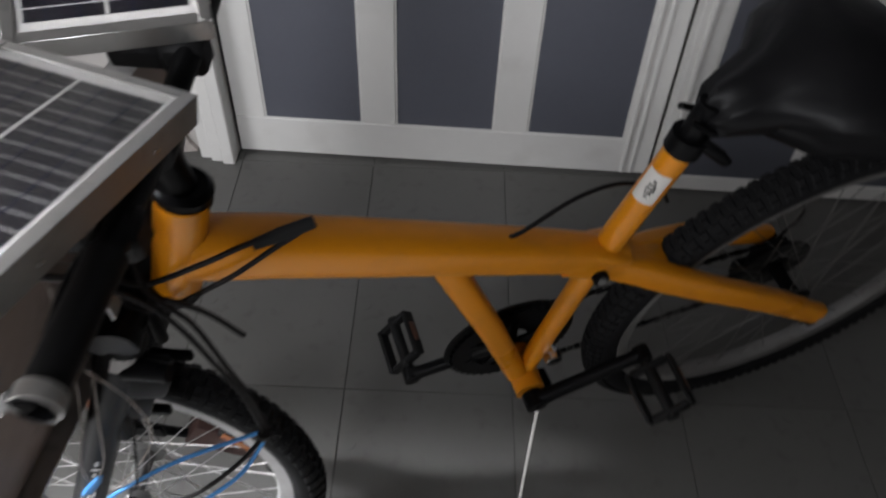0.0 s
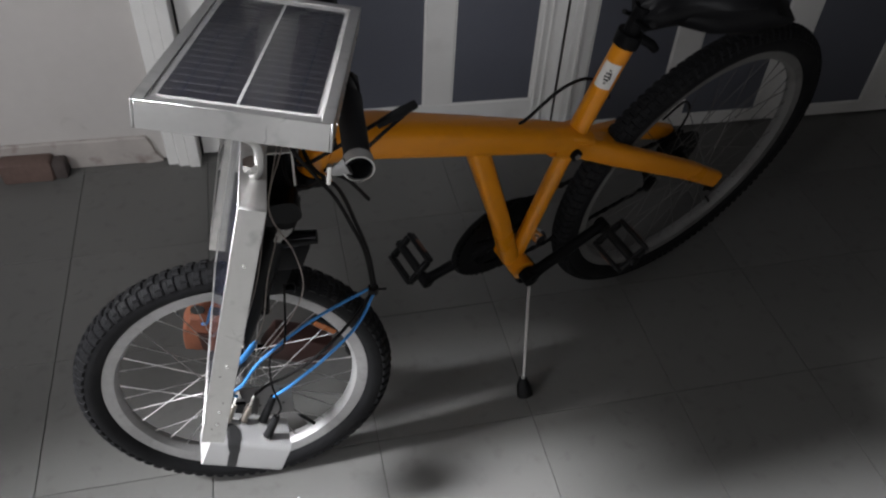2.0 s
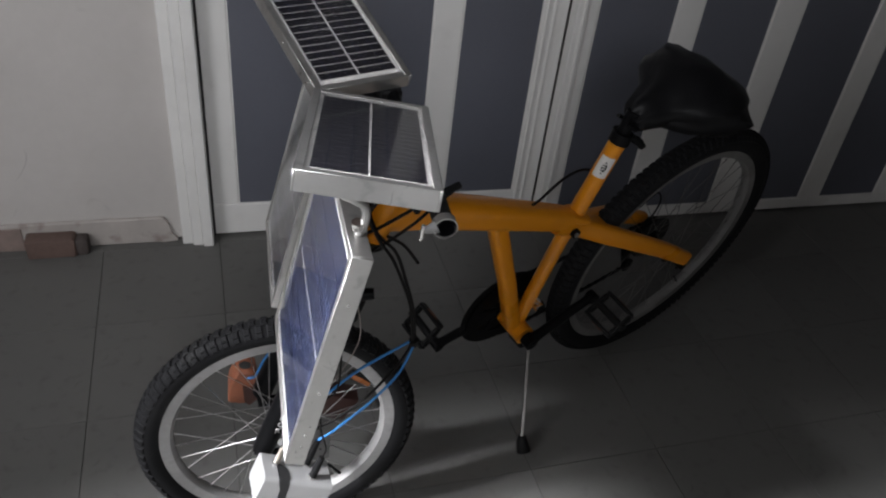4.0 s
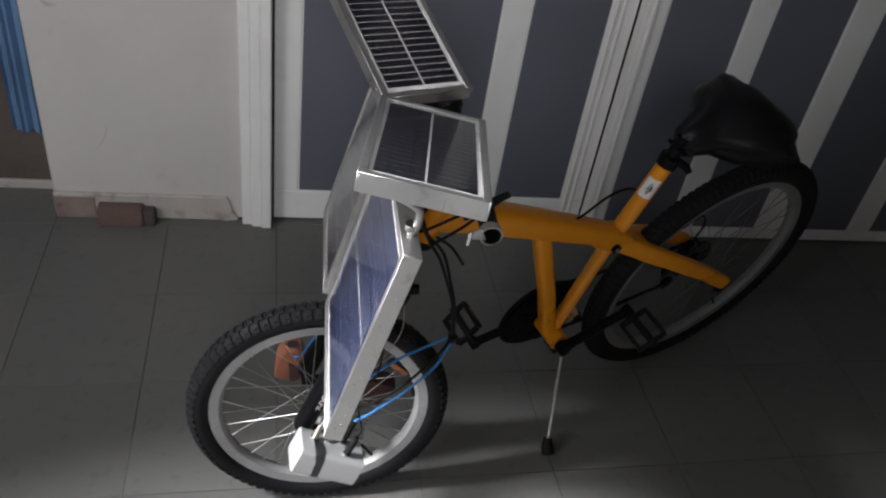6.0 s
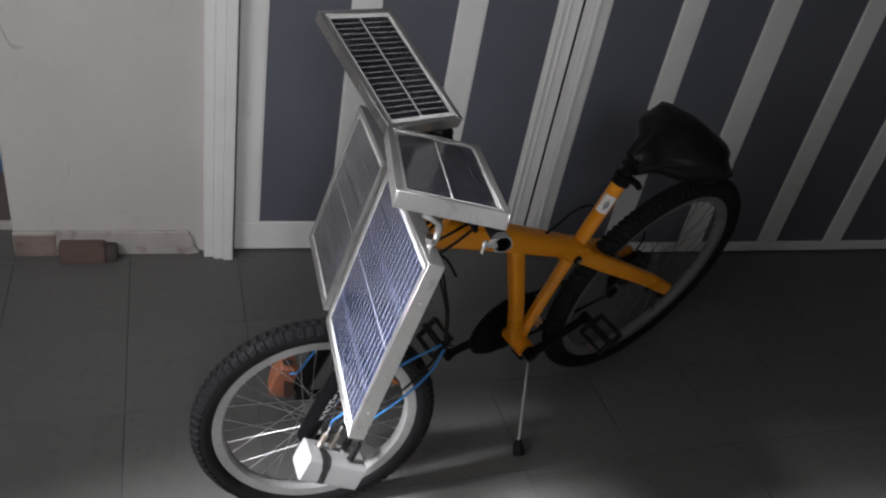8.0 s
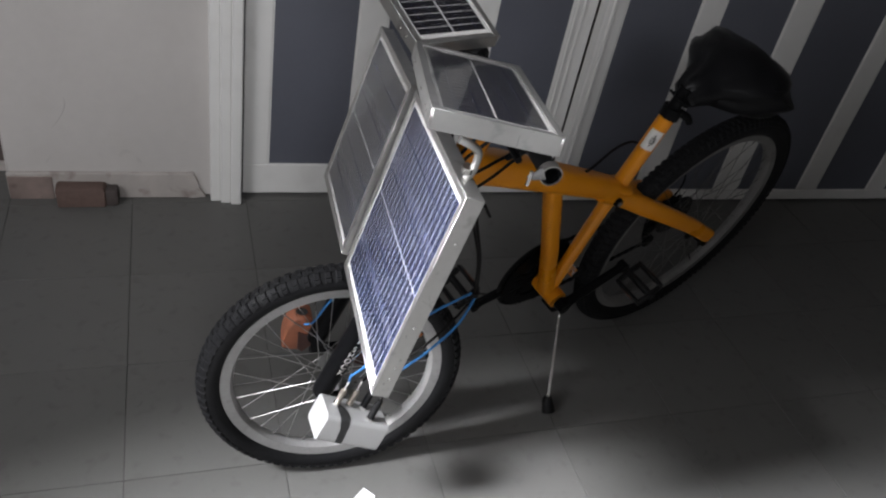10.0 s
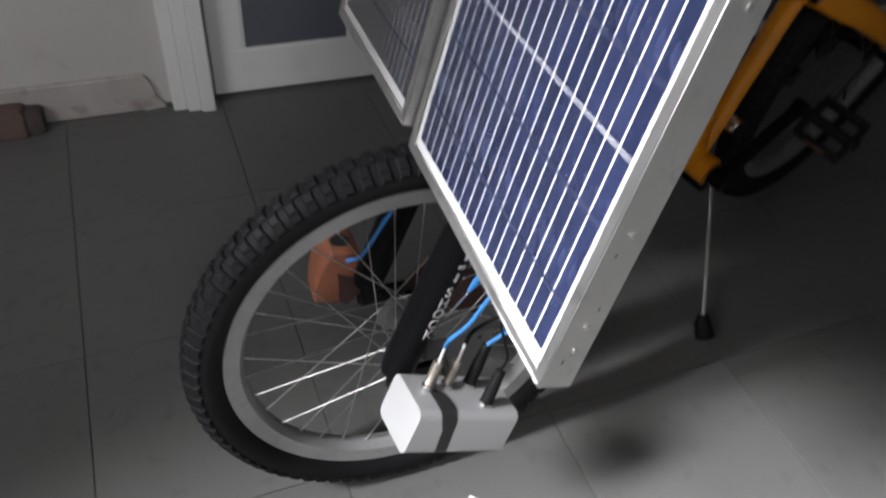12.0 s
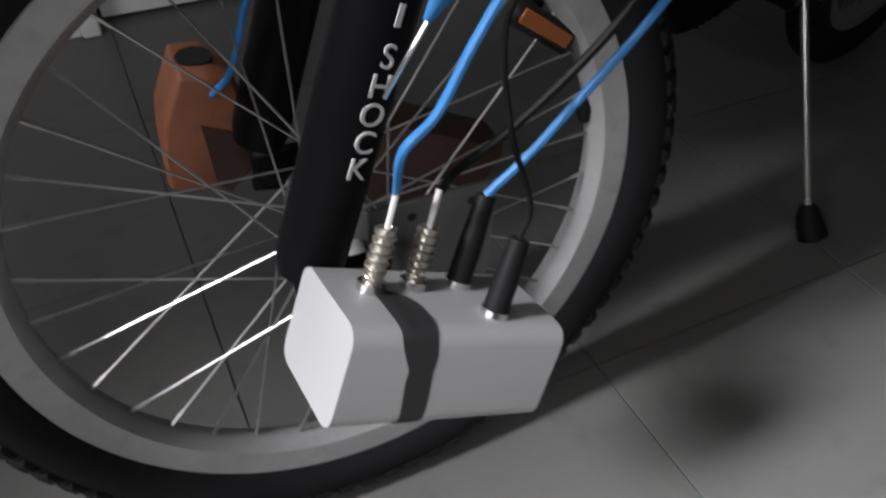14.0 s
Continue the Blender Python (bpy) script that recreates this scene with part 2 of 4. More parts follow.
def tube(points, radius, segs=10, bm=None, closed_ends=True, flat=(1.0, 1.0), up=None):
    """A tube swept along points; radius may be a list; flat squeezes its section."""
    bm = bm or bmesh.new()
    pts = [Vector(p) for p in points]
    radii = radius if isinstance(radius, (list, tuple)) else [radius] * len(pts)
    ways = [(pts[min(i + 1, len(pts) - 1)] - pts[max(i - 1, 0)]).normalized() for i in range(len(pts))]
    side = (Vector(up) if up else (Vector((0, 0, 1)) if abs(ways[0].z) < 0.9 else Vector((0, 1, 0))))
    rings = []
    for p, w, r in zip(pts, ways, radii):
        side = (side - w * side.dot(w)).normalized()
        other = w.cross(side)
        rings.append([bm.verts.new(p + side * (math.cos(a) * r * flat[0]) + other * (math.sin(a) * r * flat[1])) for a in (2 * math.pi * k / segs for k in range(segs))])
    for a, b in zip(rings, rings[1:]):
        for k in range(segs):
            bm.faces.new((a[k], a[(k + 1) % segs], b[(k + 1) % segs], b[k]))
    if closed_ends:
        bm.faces.new(list(reversed(rings[0])))
        bm.faces.new(rings[-1])
    return bm


def smooth_line(points, steps=6):
    """Points along a smooth line through the given ones (Catmull-Rom)."""
    p = [Vector(q) for q in points]
    p = [2 * p[0] - p[1], *p, 2 * p[-1] - p[-2]]
    out = []
    for i in range(1, len(p) - 2):
        for k in range(steps):
            t = k / steps
            out.append(0.5 * (2 * p[i] + (p[i + 1] - p[i - 1]) * t + (2 * p[i - 1] - 5 * p[i] + 4 * p[i + 1] - p[i + 2]) * t * t + (3 * p[i] - p[i - 1] - 3 * p[i + 1] + p[i + 2]) * t ** 3))
    return out + [p[-2]]


def ring_axes(normal):
    n = Vector(normal).normalized()
    up = (Vector((0, 0, 1)) - n * n.z).normalized()
    return n, up, n.cross(up)


def revolve(centre, normal, profile, segs=72, bm=None, closed=True):
    """Turns a profile of (radius, along the axis) round the axis."""
    bm = bm or bmesh.new()
    n, up, ahead = ring_axes(normal)
    c = Vector(centre)
    rings = []
    for k in range(segs):
        a = 2 * math.pi * k / segs
        d = up * math.cos(a) + ahead * math.sin(a)
        rings.append([bm.verts.new(c + d * r + n * h) for r, h in profile])
    last = len(profile) if closed else len(profile) - 1
    for k in range(segs):
        a, b = rings[k], rings[(k + 1) % segs]
        for j in range(last):
            bm.faces.new((a[j], a[(j + 1) % len(profile)], b[(j + 1) % len(profile)], b[j]))
    return bm


def disc(centre, normal, radius, thick, segs=32, bm=None):
    n = Vector(normal).normalized()
    c = Vector(centre)
    return tube([c - n * thick / 2, c + n * thick / 2], radius, segs, bm)


def axes(x, y, z):
    m = Matrix((x, y, z)).transposed()
    return m


# ---- the room ----
def setting(name, bm, material, label, category, smooth=False):
    return tagged(part(name, bm, material, None, "", smooth), label, category, kind="structure")


WALL_END = -0.878
setting("wall_north", slab((WALL_END, 0.0, 0.0), (-0.36, 0.22, 2.7), 0.006), M_PLASTER, "white plastered wall with scuffs beside the door", "wall")
setting("wall_over_door", slab((-0.36, 0.0, 2.54), (3.4, 0.22, 2.7)), M_PLASTER, "white plastered wall above the glazed doors", "wall")
setting("wall_east", slab((3.4, -3.7, 0.0), (3.6, 0.22, 2.7)), M_LOW_BOUNCE, "unseen right wall, darkened to bounce less light", "wall")
setting("wall_south", slab((-2.5, -3.7, 0.0), (3.6, -3.5, 2.7)), M_LOW_BOUNCE, "unseen wall behind the viewer, darkened to bounce less light", "wall")
setting("wall_far_north", slab((-2.5, 0.13, 0.0), (WALL_END, 0.22, 2.7)), M_SHADE_WALL, "brown recess wall with its dimness put into the colour", "wall")
setting("recess_baseboard", slab((-2.3, 0.118, 0.0), (WALL_END, 0.13, 0.028), 0.002), M_SKIRT, "low pale skirting in the recess", "baseboard")
setting("wall_west", slab((-2.5, -3.7, 0.0), (-2.3, 0.22, 2.7)), M_LOW_BOUNCE, "unseen left wall, darkened to bounce less light", "wall")
setting("ceiling", slab((-2.5, -3.7, 2.7), (3.6, 0.22, 2.9)), M_CEIL, "unseen grey ceiling, darkened to bounce less light", "ceiling")
floor = setting("floor", slab((-2.5, -3.7, -0.12), (3.6, 0.22, -0.0016)), M_GROUT, "grey glazed floor tiles with thin dark joints", "floor")

# unseen fixtures added for the lamps: window, ceiling panel, pendant and spot lamp
window = thing("added_window", (-2.29, -2.0, 0.9), "unseen white window frame added round the left fill light", "window", kind="structure")
for lo, hi in (((-2.3, -2.92, 0.84), (-2.275, -2.86, 2.26)), ((-2.3, -1.14, 0.84), (-2.275, -1.08, 2.26)), ((-2.3, -2.86, 0.84), (-2.275, -1.14, 0.90)), ((-2.3, -2.86, 2.20), (-2.275, -1.14, 2.26))):
    part("window_frame", slab(lo, hi, 0.003), M_DOOR, window, smooth=False)
added_fill = thing("added_fill_lamp", (-0.45, -2.85, 1.85), "unseen grey bowl lamp added for the front fill light", "lamp")
part("cord", tube([(-0.45, -2.95, 2.7), (-0.45, -2.95, 1.95)], 0.004, 8), M_BLACK, added_fill)
part("shade", revolve((-0.45, -2.95, 1.87), (0.0, 2.75, -1.05), [(0.03, -0.10), (0.24, 0.05), (0.32, 0.16), (0.325, 0.16), (0.245, 0.045), (0.03, -0.11)], 28), M_LOW_BOUNCE, added_fill)
top_fill_panel = thing("added_top_panel", (-1.35, -1.9, 2.7), "unseen flat white panel added for the overhead fill light", "lamp")
part("housing", slab((-1.97, -2.52, 2.67), (-0.73, -1.28, 2.7), 0.004), M_DOOR, top_fill_panel, smooth=False)
# Unseen lamp body added where the key light sits.
lamp = thing("added_key_fixture", (-2.275, -1.42, 2.23), "unseen black spot lamp added at the key light", "lamp")
part("arm", tube([(-2.28, -1.42, 2.23), (-2.22, -1.42, 2.20), (-2.19, -1.41, 2.06)], 0.012, 10), M_BLACK, lamp)
part("lamp_housing", revolve((-2.17, -1.40, 2.02), (2.2, -0.68, -1.96), [(0.02, -0.06), (0.14, 0.02), (0.145, 0.02), (0.03, -0.07)], 24), M_BLACK, lamp)

# skirting with a broken end and a patch of bare clay
skirt = setting("baseboard", slab((WALL_END, -0.012, 0.0), (-0.418, 0.0, 0.080), 0.003), M_SKIRT, "pale skirting tiles with a broken corner", "baseboard")
bm = bmesh.new()
prof = [(-0.418, 0.0), (-0.385, 0.004), (-0.394, 0.02), (-0.402, 0.034), (-0.405, 0.054), (-0.416, 0.078), (-0.430, 0.080), (-0.430, 0.0)]
front = [bm.verts.new((x, -0.0125, z)) for x, z in prof]
back = [bm.verts.new((x, 0.0, z)) for x, z in prof]
bm.faces.new(front), bm.faces.new(list(reversed(back)))
for k in range(len(prof)):
    j = (k + 1) % len(prof)
    bm.faces.new((front[k], front[j], back[j], back[k]))
part("broken_edge", bm, M_SKIRT, skirt, "chipped end of the skirting", smooth=False)
part("stained_length", slab((WALL_END + 0.002, -0.0150, 0.0), (-0.770, -0.0115, 0.070), 0.0015), M_STAIN, skirt, "brown stained end of the skirting", smooth=False)
block = thing("brick_piece", (-0.69, -0.03, 0.0), "worn reddish-brown brick piece lying against the skirting", "brick")
bm = bmesh.new()
box(bm, (-0.700, -0.036, 0.029), (0.120, 0.046, 0.058), None, 0.007, 2)
random.seed(5)
for v in bm.verts:
    v.co += Vector((random.uniform(-1, 1), random.uniform(-1, 1), 0)) * 0.002
part("fired_clay", bm, M_RUST, block)
# Darker right end of the brick piece.
bm = bmesh.new()
box(bm, (-0.626, -0.033, 0.025), (0.036, 0.040, 0.050), None, 0.009, 2)
part("charred_end", bm, M_DARK_END, block, "dark right end")

# recess, darkened by its wall colour, with a hanging blue cloth
cloth = thing("curtain", (-0.92, 0.10, 0.0), "faded blue cloth hanging in the dim recess beside the wall", "curtain")
bm = bmesh.new()
cols = []
for k in range(25):
    x = -0.985 + 0.13 * k / 24
    y = 0.105 + 0.010 * math.sin(k * 0.9) + 0.005 * math.sin(k * 2.3)
    cols.append([bm.verts.new((x + 0.01 * z, y, z)) for z in (0.20, 0.9, 1.5, 2.2)] + [bm.verts.new((x + 0.01 * z, y + 0.004, z)) for z in (2.2, 1.5, 0.9, 0.20)])
for a, b in zip(cols, cols[1:]):
    for j in range(8):
        bm.faces.new((a[j], a[(j + 1) % 8], b[(j + 1) % 8], b[j]))
for end in (cols[0], cols[-1]):
    for j in range(3):
        bm.faces.new((end[j], end[j + 1], end[6 - j], end[7 - j]))
part("cloth", bm, M_BLUE_CLOTH, cloth)
part("curtain_rail", tube([(-1.5, 0.107, 2.21), (-0.92, 0.107, 2.21)], 0.012), M_BLACK, cloth)


# ---- glazed doors ----
def door_leaf(name, x0, x1, y, panes, z0, label, stile_ridge=True):
    """A white leaf from x0 to x1, its front at y, with upright panes (left, right) from z0 up."""
    leaf = thing(name, ((x0 + x1) / 2, y, 0.0), label, "door", kind="structure")
    depth = 0.045
    part("bottom_rail", slab((x0, y, 0.008), (x1, y + depth, z0), 0.002), M_DOOR, leaf, smooth=False)
    part("top_rail", slab((x0, y, 2.42), (x1, y + depth, 2.52), 0.002), M_DOOR, leaf, smooth=False)
    edges = [x0] + [e for p in panes for e in p] + [x1]
    for a, b in zip(edges[::2], edges[1::2]):
        bm = slab((a, y, z0), (b, y + depth, 2.42), 0.0025)
        part("stile", bm, M_DOOR, leaf, smooth=False)
    for a, b in panes:
        part("pane", slab((a + 0.0005, y + 0.004, z0 + 0.0005), (b - 0.0005, y + 0.012, 2.4195)), M_PANE, leaf, "dark grey frosted glass", smooth=False)
        bm = bmesh.new()
        for lo, hi in (((a, y + 0.0015, z0), (a + 0.003, y + 0.0038, 2.42)), ((b - 0.003, y + 0.0015, z0), (b, y + 0.0038, 2.42)), ((a + 0.003, y + 0.0015, z0), (b - 0.003, y + 0.0038, z0 + 0.003))):
            slab(lo, hi, bm=bm)
        part("glazing_bead", bm, M_DOOR, leaf, smooth=False)
    return leaf


leaf = door_leaf("door_1", -0.284, 0.648, 0.0, [(-0.216, -0.001), (0.075, 0.289), (0.365, 0.578)], 0.104, "white double door leaf with three tall grey frosted panes")
for k, (a, b) in enumerate(((0.586, 0.594), (0.606, 0.613))):
    part("ridge", slab((a, -0.006, 0.012), (b, 0.0015, 2.51), 0.0015), M_DOOR, leaf, smooth=False)
leaf2 = door_leaf("door_2", 0.652, 2.35, -0.045, [(0.711, 0.937), (1.012, 1.234), (1.325, 1.569), (1.648, 1.866), (1.944, 2.165), (2.245, 2.31)], 0.046, "white folding door leaf with narrow grey frosted panes")
part("ridge", slab((0.668, -0.053, 0.012), (0.677, -0.0435, 2.51), 0.0015), M_DOOR, leaf2, smooth=False)
jamb = thing("door_frame", (-0.32, 0.0, 0.0), "white door jamb with stepped moulding and scuffed foot", "door frame", kind="structure")
for lo, hi in (((-0.372, -0.030, 0.0), (-0.345, 0.05, 2.54)), ((-0.345, -0.040, 0.0), (-0.318, 0.05, 2.54)), ((-0.318, -0.048, 0.0), (-0.290, 0.05, 2.54))):
    part("moulding", slab(lo, hi, 0.003), M_DOOR, jamb, smooth=False)
part("door_seal", slab((-0.290, 0.004, 0.0), (-0.284, 0.045, 2.52)), M_RUBBER_GAP, jamb, smooth=False)
part("head_board", slab((-0.372, -0.03, 2.54), (2.42, 0.05, 2.60), 0.003), M_DOOR, jamb, smooth=False)
setting("wall_behind_door", slab((2.35, -0.02, 0.0), (3.4, 0.22, 2.54)), M_PLASTER, "white plastered wall beyond the doors", "wall")
setting("wall_back_room", slab((-0.36, 0.12, 0.0), (2.35, 0.2, 2.54)), M_SHADE_WALL, "unseen wall behind the doors, its darkness put into the colour", "wall")

# ---- the bicycle ----
REAR = Vector((0.80, -0.48, 0.0))
AHEAD = Vector((-0.9298, -0.3680, 0.0))
LEFT = Vector((0.3680, -0.9298, 0.0))
UP = Vector((0, 0, 1))


def bike_at(s, l, z):
    """A point s metres ahead of the rear axle, l to the bicycle's left, z high."""
    return REAR + AHEAD * s + LEFT * l + UP * z


place["frame"] = LEANING
bicycle = thing("bicycle", REAR + AHEAD * 0.5, "yellow mountain bike with a suspension frame on its kickstand", "bicycle")


def knob(bm, p, across, along, side, way, out):
    """One tread knob with sloping flanks and a rounded top."""
    rings = []
    for h, s in ((-0.004, 1.12), (0.0006, 0.98), (0.0022, 0.66)):
        rings.append([bm.verts.new(p + out * h + side * (i * across * s / 2) + way * (j * along * s / 2)) for i, j in ((-1, -1), (1, -1), (1, 1), (-1, 1))])
    for a, b in zip(rings, rings[1:]):
        for k in range(4):
            bm.faces.new((a[k], a[(k + 1) % 4], b[(k + 1) % 4], b[k]))
    bm.faces.new(rings[-1])


def wheel(name, centre, normal, rim_r, tyre_r, spokes, parent, knob_rows, label, rim_paint, spoke_paint, hub_paint):
    c, (n, up, ahead) = Vector(centre), ring_axes(normal)
    rim_bm = revolve(c, n, [(rim_r - 0.024, -0.004), (rim_r - 0.018, -0.0125), (rim_r - 0.001, -0.0145), (rim_r + 0.001, -0.0125), (rim_r - 0.006, -0.009), (rim_r - 0.006, 0.009), (rim_r + 0.001, 0.0125), (rim_r - 0.001, 0.0145), (rim_r - 0.018, 0.0125), (rim_r - 0.024, 0.004)], 96)
    rim = part(name, rim_bm, rim_paint, parent, label)
    wide = 0.0245
    mid = (rim_r + tyre_r - 0.006) / 2
    half = (tyre_r - 0.006 - rim_r) / 2 + 0.004
    prof = [(mid + half * math.sin(a), wide * math.cos(a) * (1.0 if abs(math.cos(a)) < 0.85 else 0.98)) for a in (radians(-58 + (180 + 116) * k / 13) for k in range(14))]
    bm = revolve(c, n, [(rim_r - 0.004, 0.0095), *prof, (rim_r - 0.004, -0.0095)], 96)
    part("tyre", bm, M_RUBBER, rim, "black rubber tyre with grey dust", smooth=True)
    bm = bmesh.new()
    count = int(2 * math.pi * tyre_r / 0.0190)
    rows = [(0.0, 0.013, 0.0105), (0.58, 0.012, 0.0115), (-0.58, 0.012, 0.0115), (1.02, 0.010, 0.0120), (-1.02, 0.010, 0.0120)]
    for j, (tilt, across, along) in enumerate(rows[:knob_rows]):
        for k in range(count):
            a = 2 * math.pi * (k + 0.5 * (j % 2)) / count
            d = up * math.cos(a) + ahead * math.sin(a)
            out = (d * math.cos(tilt) + n * math.sin(tilt)).normalized()
            along_way = n.cross(d).normalized()
            side = along_way.cross(out)
            p = c + d * (mid + half * math.cos(tilt)) + n * (wide * math.sin(tilt) * 0.98) + out * 0.0005
            knob(bm, p, across, along, side, along_way, out)
    tagged(part("tread", bm, M_RUBBER, rim, "rows of small rubber knobs", smooth=True), kind="stuff")
    hub = revolve(c, n, [(0.0, -0.048), (0.006, -0.048), (0.008, -0.036), (0.024, -0.034), (0.024, -0.031), (0.013, -0.028), (0.011, 0.0), (0.013, 0.028), (0.024, 0.031), (0.024, 0.034), (0.008, 0.036), (0.006, 0.048), (0.0, 0.048)], 20, closed=False)
    part("hub", hub, hub_paint, rim)
    for k in range(spokes):
        a = 2 * math.pi * k / spokes + radians(4)
        side = -1 if k % 2 else 1
        lead = -1 if (k // 2) % 2 else 1
        b = a + lead * radians(76)
        d, e = up * math.cos(a) + ahead * math.sin(a), up * math.cos(b) + ahead * math.sin(b)
        outer, inner = c + d * (rim_r - 0.022), c + e * 0.022 + n * (side * 0.0325)
        bm = tube([inner, outer + (inner - outer).normalized() * 0.014], 0.00075, 5)
        tube([outer + (inner - outer).normalized() * 0.014, outer], 0.0013, 5, bm)
        part("spoke", bm, spoke_paint, rim)
    part("valve", tube([c + (up * -0.8 - ahead * 0.6).normalized() * (rim_r - 0.022), c + (up * -0.8 - ahead * 0.6).normalized() * (rim_r - 0.062)], 0.003, 8), M_BLACK, rim)
    return rim


place["frame"] = UPRIGHT
HUB = Vector((-0.172, -0.9229, 0.2451))
LEAN = Vector((0.0162, -1.0, 0.065)).normalized()
front_rim = wheel("front_wheel", HUB, LEAN, 0.2044, 0.2440, 36, bicycle, 5, "small front wheel with silver alloy rim", M_RIM, M_SPOKE, M_PLATE)
n, u, w = ring_axes(LEAN)
d = (STEERED @ Vector((0.001, -0.822, 0.390)) - HUB)
d = (d - n * d.dot(n)).normalized()
tang = Vector((0.0346, -0.004, -0.0248)).normalized()
rise = tang.cross(n).normalized() * -1
bm = bmesh.new()
box(bm, HUB + d * 0.170, (0.047, 0.012, 0.017), axes(tang, n, rise), 0.003)
ref = part("wheel_reflector", bm, M_PLASTIC, front_rim, "amber reflector in a black clip")
bm = bmesh.new()
box(bm, HUB + d * 0.170 + n * 0.0062, (0.039, 0.002, 0.0095), axes(tang, n, rise), 0.0008)
part("lens", bm, M_AMBER_CLEAN, ref)
d = (STEERED @ Vector((0.042, -0.834, 0.324)) - HUB)
d = (d - n * d.dot(n)).normalized()
part("rim_pad", tube([HUB + d * 0.1785 - n.cross(d) * 0.010, HUB + d * 0.1785, HUB + d * 0.1785 + n.cross(d) * 0.010], [0.004, 0.006, 0.004], 10), M_PLASTIC, front_rim)
place["frame"] = LEANING
rear_hub = bike_at(0.008, 0, 0.331)
rear_rim = wheel("rear_wheel", rear_hub, LEFT, 0.293, 0.345, 36, bicycle, 5, "rear wheel with an alloy rim darkened for shade", M_RIM_SHADED, M_SPOKE_SHADED, M_BLACK)
part("spoke_guard", revolve(rear_hub - LEFT * 0.0345, LEFT, [(0.020, -0.001), (0.062, 0.0), (0.062, 0.0015), (0.020, 0.0012)], 36), M_PLASTIC, rear_rim)
for k in range(6):
    part("sprocket", revolve(rear_hub - LEFT * (0.038 + 0.005 * k), LEFT, [(0.012, 0), (0.056 - 0.005 * k, 0), (0.056 - 0.005 * k, 0.002), (0.012, 0.002)], 28), M_BLACK, rear_rim)

# frame
def section(points, wide, high, bm=None, bevel=0.35, segs=16):
    """A tube of rounded-rectangle section along points in the bicycle's plane; wide across it, high within it."""
    bm = bm or bmesh.new()
    pts = [Vector(p) for p in points]
    wide = wide if isinstance(wide, (list, tuple)) else [wide] * len(pts)
    high = high if isinstance(high, (list, tuple)) else [high] * len(pts)
    rings = []
    for i, p in enumerate(pts):
        way = (pts[min(i + 1, len(pts) - 1)] - pts[max(i - 1, 0)]).normalized()
        across = (LEFT - way * LEFT.dot(way)).normalized()
        rise = way.cross(across)
        ring = []
        for k in range(segs):
            a = 2 * math.pi * (k + 0.5) / segs
            ca, sa = math.cos(a), math.sin(a)
            ring.append(bm.verts.new(p + across * (wide[i] / 2 * math.copysign(abs(ca) ** 0.6, ca)) + rise * (high[i] / 2 * math.copysign(abs(sa) ** 0.6, sa))))
        rings.append(ring)
    for a, b in zip(rings, rings[1:]):
        for k in range(segs):
            bm.faces.new((a[k], a[(k + 1) % segs], b[(k + 1) % segs], b[k]))
    bm.faces.new(list(reversed(rings[0]))), bm.faces.new(rings[-1])
    return bm


HEAD_TOP, HEAD_LOW = bike_at(0.819, 0, 0.878), bike_at(0.856, 0, 0.752)
BB = bike_at(0.452, 0, 0.288)
SEAT_TOP = bike_at(0.317, 0, 0.772)
part("main_tube", section([bike_at(0.835, 0, 0.806), bike_at(0.76, 0, 0.775), bike_at(0.60, 0, 0.697), bike_at(0.45, 0, 0.623), bike_at(0.352, 0, 0.574)], [0.05, 0.054, 0.052, 0.048, 0.042], [0.066, 0.060, 0.055, 0.050, 0.042]), M_YELLOW, bicycle, "thick yellow painted top tube")
part("head_tube", tube([HEAD_LOW, HEAD_TOP], 0.024, 20), M_YELLOW, bicycle)
part("down_strut", section([bike_at(0.586, 0, 0.668), bike_at(0.514, 0, 0.46), bike_at(0.465, 0, 0.30)], [0.031, 0.033, 0.037], [0.037, 0.035, 0.034]), M_YELLOW, bicycle)
part("seat_tube", tube([BB, bike_at(0.391, 0, 0.535), bike_at(0.381, 0, 0.575), SEAT_TOP], [0.0150, 0.0150, 0.0172, 0.0172], 20), M_YELLOW, bicycle)
part("bottom_bracket_shell", tube([BB - LEFT * 0.036, BB + LEFT * 0.036], 0.023, 20), M_YELLOW, bicycle)
bm = bmesh.new()
rings = []
for zc in (0.694, 0.715, 0.738):
    s_at = 0.317 + (0.772 - zc) * 0.325
    rings.append([bm.verts.new(bike_at(s_at - 0.0176 * math.sin(a), 0.0176 * math.cos(a), zc - 0.004 * math.sin(a))) for a in (radians(-105 + 11 * k) for k in range(10))])
for a, b in zip(rings, rings[1:]):
    for k in range(9):
        bm.faces.new((a[k], a[k + 1], b[k + 1], b[k]))
part("frame_decal", bm, M_DECAL, bicycle, "worn white sticker on the seat tube")
bm = bmesh.new()
for zc, w in ((0.728, 0.004), (0.7225, 0.009), (0.717, 0.011), (0.7115, 0.008), (0.706, 0.004)):
    s_at = 0.317 + (0.772 - zc) * 0.325
    face = AHEAD * 0.80 + LEFT * 0.60
    box(bm, bike_at(s_at, 0, zc) + face * 0.0177, (w, 0.0012, 0.0062), axes(face.cross(UP), face, UP))
part("sticker_mark", bm, M_INK_HOLE, bicycle)
swing = part("swingarm", section([bike_at(0.425, 0, 0.600), bike_at(0.36, 0, 0.564), bike_at(0.30, 0, 0.532), bike_at(0.262, 0, 0.510)], [0.044, 0.050, 0.056, 0.062], [0.046, 0.044, 0.041, 0.034]), M_YELLOW, bicycle, "yellow rear swingarm")
